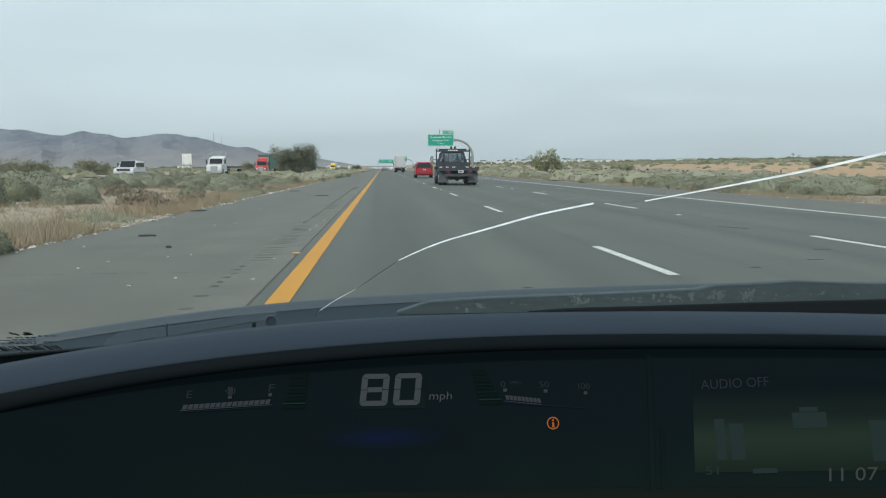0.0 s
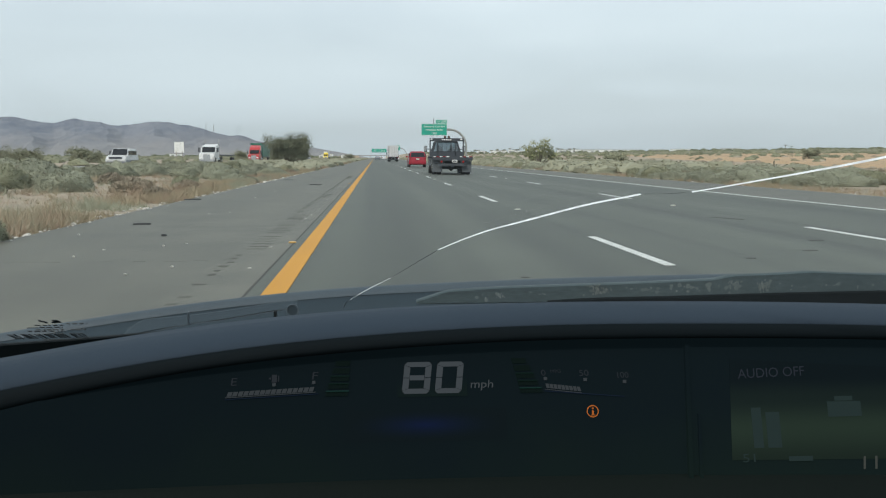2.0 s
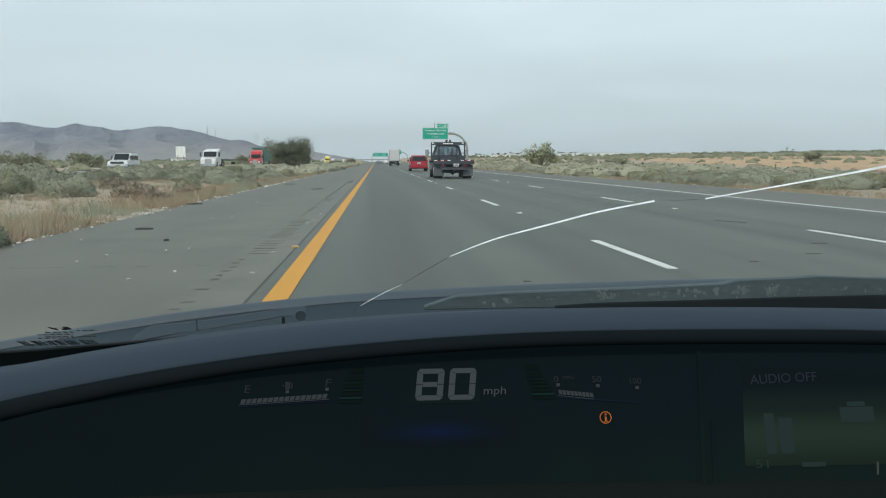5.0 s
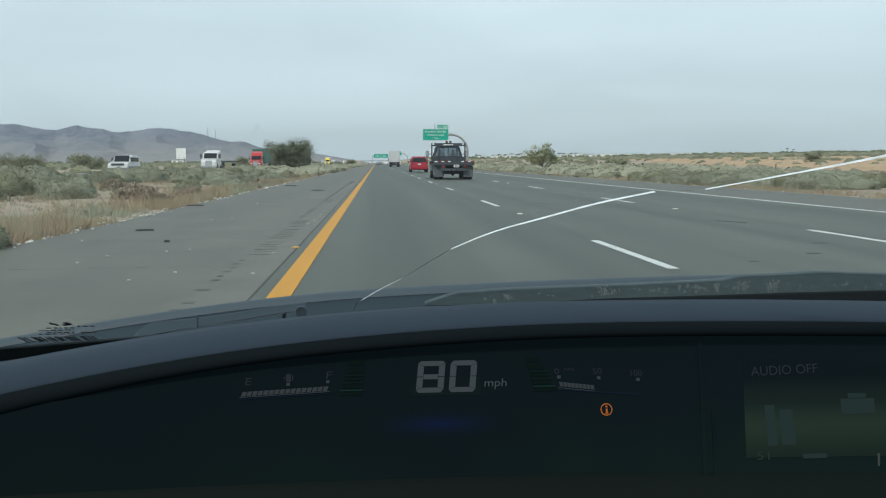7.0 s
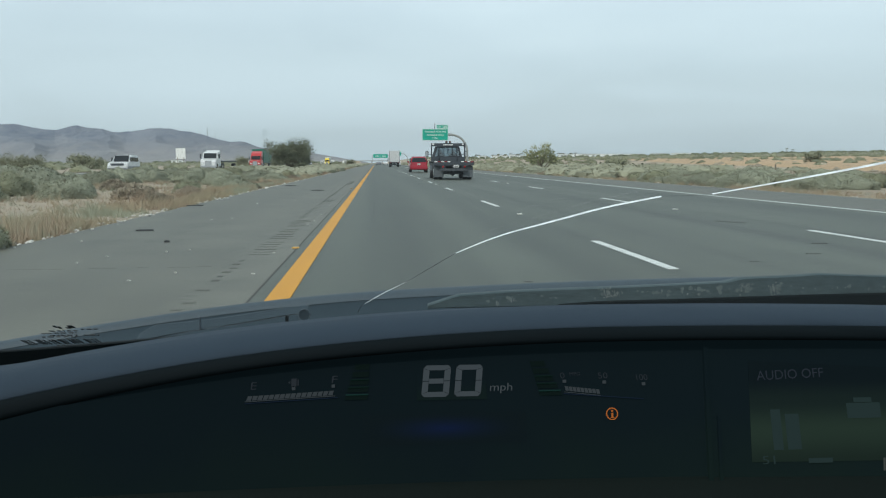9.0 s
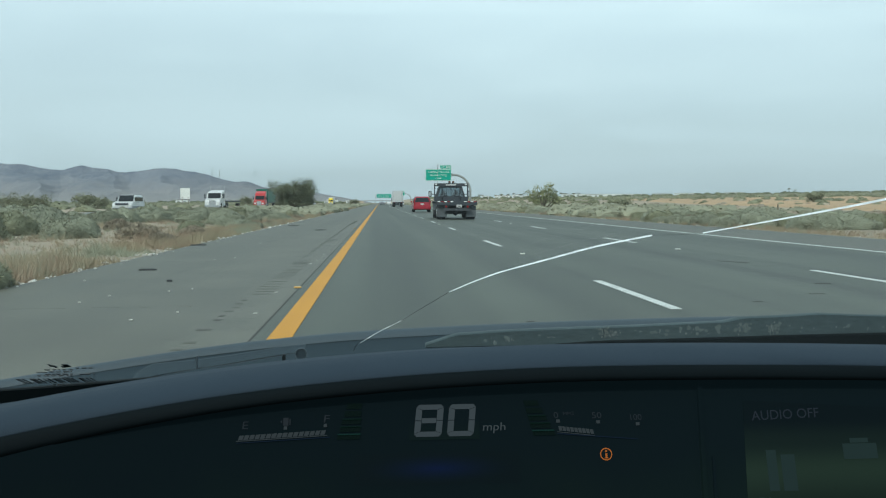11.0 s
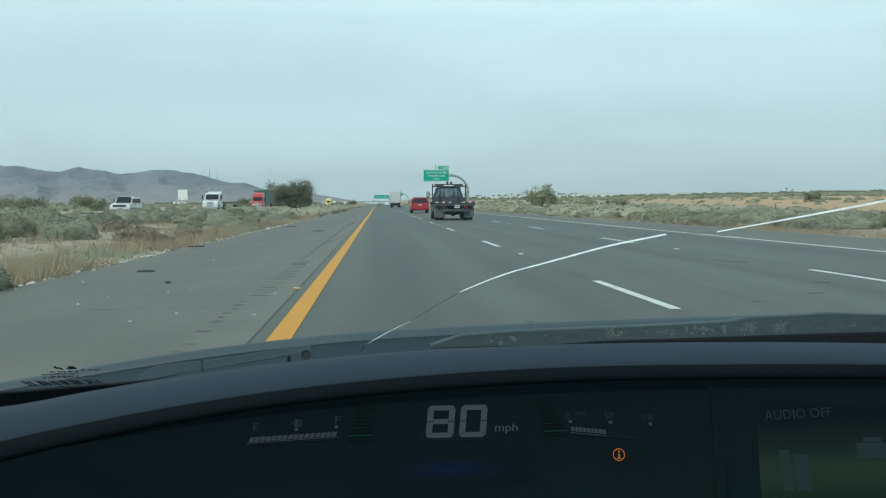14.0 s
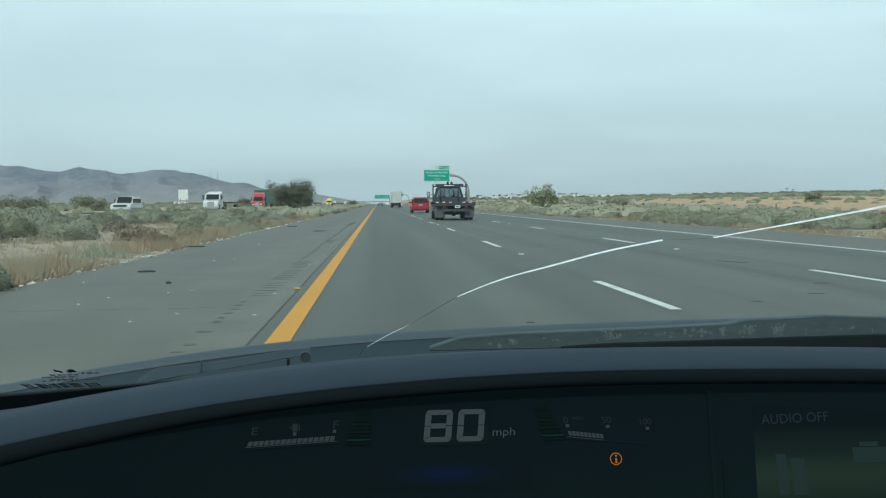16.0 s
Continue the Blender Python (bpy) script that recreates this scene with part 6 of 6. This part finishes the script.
scatter_bushes()
for k in KINDS:
    for o in (*k.children_recursive, k):
        bpy.data.objects.remove(o)


def far_bushes(name, label, leaf, spots, seed, pieces=36, size=0.2):
    """Many small far bushes in one mesh."""
    rng = random.Random(seed)
    V, F, n = [], [], 0
    protos = []
    for _ in range(6):
        bm = core(rng, 0.95, 0.95, 2)
        v, f = fuzz(rng, bm, pieces, size)
        low = [q for q in bm.verts if q.co.z < -0.01 and all(e.other_vert(q).co.z < -0.01 for e in q.link_edges)]
        bmesh.ops.delete(bm, geom=low, context="VERTS")
        bm.verts.index_update()
        k = len(v)
        v = np.concatenate([v, np.array([q.co[:] for q in bm.verts])])
        f = list(f) + [tuple(q.index + k for q in g.verts) for g in bm.faces]
        bm.free()
        protos.append((v, f))
    for x, y, r, h in spots:
        v, f = protos[rng.randrange(6)]
        a = rng.uniform(0, math.tau)
        c, s = math.cos(a), math.sin(a)
        w = np.stack([(v[:, 0] * c - v[:, 1] * s) * r + x, (v[:, 0] * s + v[:, 1] * c) * r + y, v[:, 2] * h + rise(x, y)], 1)
        V.append(w)
        F += [tuple(i + n for i in q) for q in f]
        n += len(v)
    ob = raw_ob(name, np.concatenate(V), F, M[leaf])
    tagged(ob, label, "scrub", kind="stuff")


def far_spots(seed, n, xr, yr, r, h, power=1.6):
    rng = random.Random(seed)
    out = []
    for _ in range(n):
        y = yr[0] + (yr[1] - yr[0]) * rng.random() ** power
        x = xr(y, rng)
        k = rng.uniform(0.6, 1.4) * (1.0 + 0.5 * noise.noise((x * 0.12, y * 0.06, 6.0)))
        out.append((x, y, r * k, h * k))
    return out


far_bushes("median_scrub", "grey-green scrub in the median further along", "sage_far", far_spots(1, 800, lambda y, g: g.uniform(-19.3, -5.3), (70, 700), 1.0, 0.6), 1, 110, 0.12)
far_bushes("verge_scrub", "grey-green sagebrush hedge beside the far shoulder", "sage_far", far_spots(2, 1600, lambda y, g: 15.2 + g.random() ** 1.4 * 16, (60, 800), 1.1, 0.78), 2, 110, 0.12)
far_bushes("plain_scrub", "dark olive creosote on the far plain", "creosote", far_spots(3, 2100, lambda y, g: 40 + g.random() * (20 + y * 1.1), (230, 1500), 1.3, 1.1, 1.1), 3, 30, 0.18)
far_bushes("plain_scrub", "dark olive creosote below the mountains", "creosote", far_spots(4, 1900, lambda y, g: -35 - g.random() * (20 + y * 0.8), (70, 1300), 1.3, 0.85, 1.2), 4, 70, 0.14)
far_bushes("field_scrub", "dark olive creosote bushes on the bare field", "creosote", far_spots(6, 330, lambda y, g: 36 + y * 0.16 + g.random() * (10 + y * 0.6), (90, 335), 0.9, 0.75, 0.9), 6, 60, 0.15)
far_bushes("dry_scrub", "dead brown scrub on the bare field", "brown", far_spots(5, 260, lambda y, g: 22 + g.random() * (15 + y * 0.6), (40, 300), 0.8, 0.5), 5)


def grass_strip(name, label, material, n, seed, tall, near, patch):
    """Dry grass and weeds in uneven clumps along the shoulder's edge and between the bushes."""
    rng = np.random.default_rng(seed)
    y = 5 + 165 * rng.random(n) ** 1.7
    x = np.where(rng.random(n) < near, -4.70 - np.abs(rng.normal(0, 0.85, n)), -4.8 - rng.random(n) * 14)
    right = rng.random(n) < 0.16
    x = np.where(right, 14.3 + np.abs(rng.normal(0, 1.3, n)), x)
    clump = np.array([noise.noise((a * 0.55 + seed, b * 0.25, 2.0)) + 0.5 * noise.noise((a * 1.7, b * 1.3, seed)) for a, b in zip(x, y)])
    keep = clump > patch
    V, F, m = [], [], 0
    for cx, cy, q in zip(x[keep], y[keep], clump[keep]):
        hgt = tall * (0.35 + 0.9 * max(0, q + 0.1)) * rng.uniform(0.5, 1.4)
        for b in range(9):
            a = rng.uniform(0, math.tau)
            bx, by = cx + rng.normal(0, 0.06), cy + rng.normal(0, 0.06)
            k = rng.uniform(0.2, 1.1)
            tx, ty = bx + math.cos(a) * hgt * k, by + math.sin(a) * hgt * k
            w = 0.004 + 0.00011 * cy
            V += [(bx - w, by, -0.06), (bx + w, by, -0.06), (tx, ty, -0.05 + hgt * rng.uniform(0.35, 1.1))]
            F.append((m, m + 1, m + 2))
            m += 3
    tagged(raw_ob(name, V, F, M[material]), label, "grass", kind="stuff")


grass_strip("dry_grass", "dry straw grass along the shoulder edge", "dry", 17000, 5, 0.27, 0.62, -0.02)
grass_strip("dead_weeds", "dead brown weeds among the dry grass", "rust", 12000, 6, 0.30, 0.6, -0.02)
grass_strip("green_weeds", "sparse grey-green weeds near the shoulder", "sage", 11000, 8, 0.26, 0.5, 0.02)


def tree(name, m, label, height, width, leaf, seed, count, leafsize, limbs=9, openness=0.0):
    rng = random.Random(seed)
    t = thing(name, m, label, "tree", "roadside trees")
    bm = bmesh.new()
    tips = []
    for i in range(limbs):
        a = i * math.tau / limbs + rng.uniform(-0.3, 0.3)
        r = width * 0.5 * rng.uniform(0.45, 0.9)
        h = height * rng.uniform(0.55, 0.92) * (1 - 0.25 * (r / (width * 0.5)) ** 2)
        p = [Vector((0.1 * math.cos(a), 0.1 * math.sin(a), -0.1)), Vector((r * 0.3 * math.cos(a), r * 0.3 * math.sin(a), h * 0.38)), Vector((r * 0.7 * math.cos(a + 0.2), r * 0.7 * math.sin(a + 0.2), h * 0.75)), Vector((r * math.cos(a + 0.1), r * math.sin(a + 0.1), h))]
        k = height * 0.022
        tube(p, 0.1, 6, bm, radii=[k * 1.5, k, k * 0.55, k * 0.2])
        for j in range(4):
            q = p[1].lerp(p[3], rng.uniform(0.15, 1.0))
            d = Vector((rng.uniform(-1, 1), rng.uniform(-1, 1), rng.uniform(0.0, 1.0))).normalized() * width * rng.uniform(0.10, 0.2)
            tube([q, q + d * 0.6, q + d], 0.03, 4, bm, radii=[k * 0.4, k * 0.22, k * 0.08])
            tips.append(q + d)
        tips.append(p[3])
        tips.append(p[2])
    part("trunk", bm, M["twig"], t, "forked grey-brown trunk and limbs")
    V = np.zeros((count * 4, 3))
    for i in range(count):
        c = tips[i % len(tips)]
        s = width * 0.062 * (1.0 - openness * 0.35)
        p = Vector((rng.gauss(c.x, s), rng.gauss(c.y, s), max(0.15 * height * (0.4 + rng.random()), rng.gauss(c.z, s * 0.75))))
        if i % 2 and not openness:   # hanging outer sprays down to near the ground
            a, e = rng.uniform(0, math.tau), rng.uniform(0.05, 1.0) ** 0.8 * 1.45
            k = rng.uniform(0.70, 0.94) * (0.88 + 0.16 * noise.noise((3 * math.cos(a), 3 * math.sin(a), 4 * e + seed)))
            p = Vector((width * 0.5 * k * math.cos(a) * math.cos(e), width * 0.5 * k * math.sin(a) * math.cos(e), height * (0.06 + 0.90 * k * math.sin(e))))
        d = Vector((rng.uniform(-1, 1), rng.uniform(-1, 1), rng.uniform(-0.6, 1))).normalized()
        e = d.orthogonal().normalized()
        k = leafsize * rng.uniform(0.5, 1.4)
        for j, q in enumerate((p - e * k * 0.35, p + e * k * 0.35, p + e * k * 0.2 + d * k, p - e * k * 0.2 + d * k)):
            V[i * 4 + j] = q
    cr = raw_ob("crown", V, [(i * 4, i * 4 + 1, i * 4 + 2, i * 4 + 3) for i in range(count)], M[leaf])
    cr.parent = t
    tagged(cr, "small uneven leaf clumps")
    return t


tree("mesquite_tree", pose(-14.6, 152, -0.08), "dark green spreading mesquite tree in the median", 5.0, 8.6, "tree", 3, 24000, 0.16, 16)
tree("palo_verde_tree", pose(16.4, 86, -0.08), "pale green open palo verde beside the shoulder", 3.1, 3.6, "paloverde", 8, 1500, 0.16, 9, 0.6)
for i, (x, y, h, w) in enumerate(((-38, 118, 2.6, 5.0), (-52, 135, 2.4, 6.5), (-36, 240, 3.0, 5.5), (-9.5, 330, 2.6, 4.6), (33, 118, 1.7, 4.0), (66, 128, 2.0, 3.2), (-70, 170, 2.6, 8.0))):
    tree("desert_shrub", pose(x, y, rise(x, y) - 0.08), "olive rounded desert shrub on the plain", h, w, "creosote", 40 + i, 2600, 0.15, 9)


def palm(x, y, h):
    t = thing("palm_tree", pose(x, y, rise(x, y) - 0.1), "tall far palm tree by the white buildings", "tree", "far palms")
    part("trunk", tube([(0, 0, 0), (0.1, 0, h * 0.5), (0, 0.1, h)], 0.3, 6, radii=[0.35, 0.25, 0.22]), M["twig"], t)
    bm = bmesh.new()
    for k in range(16):
        a = k * math.tau / 16
        d = 0.5 if k % 2 else -0.1
        f = [bm.verts.new(q) for q in ((0, 0, h), (2.2 * math.cos(a - 0.25), 2.2 * math.sin(a - 0.25), h + 0.8 + d), (4.0 * math.cos(a), 4.0 * math.sin(a), h - 0.9 + d), (2.2 * math.cos(a + 0.25), 2.2 * math.sin(a + 0.25), h + 0.8 + d))]
        bm.faces.new(f)
    part("fronds", bm, M["tree"], t)


rp = random.Random(12)
for i in range(26):
    palm(rp.choice((190, 215, 235, 258, 280, 300, 345, 380, 820)) + rp.uniform(-12, 12), 1640 + rp.uniform(0, 40), rp.uniform(5.5, 9))
far_bushes("far_tree_line", "dark far tree line on the horizon", "tree", far_spots(9, 420, lambda y, g: 60 + g.random() * 1150, (1350, 1620), 5.0, 3.4, 1.0) + far_spots(10, 300, lambda y, g: -60 - g.random() * 1100, (1400, 1700), 5.0, 3.4, 1.0), 9, 8)


# ---- litter and stones on the shoulder's edge ----
def stones():
    rng = random.Random(21)
    V, F, n = [], [], 0
    base = bmesh.new()
    bmesh.ops.create_icosphere(base, subdivisions=1, radius=1.0)
    bv = [q.co.copy() for q in base.verts]
    bf = [[q.index for q in f.verts] for f in base.faces]
    base.free()
    for _ in range(900):
        y = 5 + 120 * rng.random() ** 1.6
        x = -4.68 + rng.gauss(0, 0.13) if rng.random() < 0.86 else 14.06 + abs(rng.gauss(0, 0.12))
        s = rng.choice((0.012, 0.016, 0.022, 0.036)) * rng.uniform(0.6, 1.5)
        o = rng.uniform(0, 99)
        for q in bv:
            k = 1 + 0.45 * noise.noise(q * 1.3 + Vector((o, 0, 0)))
            V.append((x + q.x * s * k * 1.3, y + q.y * s * k, -0.004 + s * 0.25 - (0.02 if x < -4.56 else 0.0) + q.z * s * k * 0.7))
        F += [tuple(i + n for i in f) for f in bf]
        n += len(bv)
    tagged(raw_ob("stones", V, F, M["stone"]), "pale loose stones along the shoulder edge", "stones", kind="stuff")


stones()


def tyre_scrap(x, y, l, w, r, lift=0.008):
    rng = random.Random(int(x * 10 + y * 7))
    bm = bmesh.new()
    rows = []
    for i in range(8):
        u = i / 7
        ww = w * (0.35 + 0.65 * math.sin(math.pi * (0.12 + 0.76 * u))) * rng.uniform(0.7, 1.2)
        z = lift * math.sin(math.pi * u) * rng.uniform(0.5, 1.3) + 0.006
        rows.append([bm.verts.new(p) for p in ((l * (u - 0.5), -ww / 2, 0), (l * (u - 0.5), -ww / 4, z + 0.012), (l * (u - 0.5), ww / 3, z + 0.016), (l * (u - 0.5), ww / 2, 0.001))])
    for a, b in zip(rows, rows[1:]):
        for i in range(3):
            bm.faces.new((a[i], a[i + 1], b[i + 1], b[i]))
    ob = mesh_ob("tyre_scrap", moved(bm, pose(0, 0, 0, 0, 0, r)), M["rubber"])
    ob.location = (x, y, -0.004)
    tagged(ob, "torn black tyre scrap lying on the shoulder", "debris", "shoulder debris")


for a in ((-3.62, 7.6, 0.12, 0.05, 10), (-3.55, 13.6, 0.26, 0.07, 5), (-2.2, 33, 0.45, 0.06, 12), (-4.4, 21.5, 0.4, 0.05, 8), (-3.9, 40, 0.5, 0.08, 9), (-2.75, 11.6, 0.07, 0.03, 10)):
    tyre_scrap(*a)
for x, y in ((-2.45, 10.3), (-3.1, 9.2), (-1.9, 8.3), (-2.7, 16.5), (-3.9, 11.8)):
    ob = mesh_ob("pebble", box(-0.014, 0.014, -0.012, 0.012, 0, 0.016, 0.005), M["stone"])
    ob.location = (x, y, -0.004)
    tagged(ob, "small pale pebble on the asphalt shoulder", "debris", "shoulder debris")
post = thing("marker_post", pose(24.5, 52, -0.05), "short brown wooden post in the scrub", "post")
part("shaft", box(-0.035, 0.035, -0.035, 0.035, 0, 0.95, 0.01), M["twig"], post)
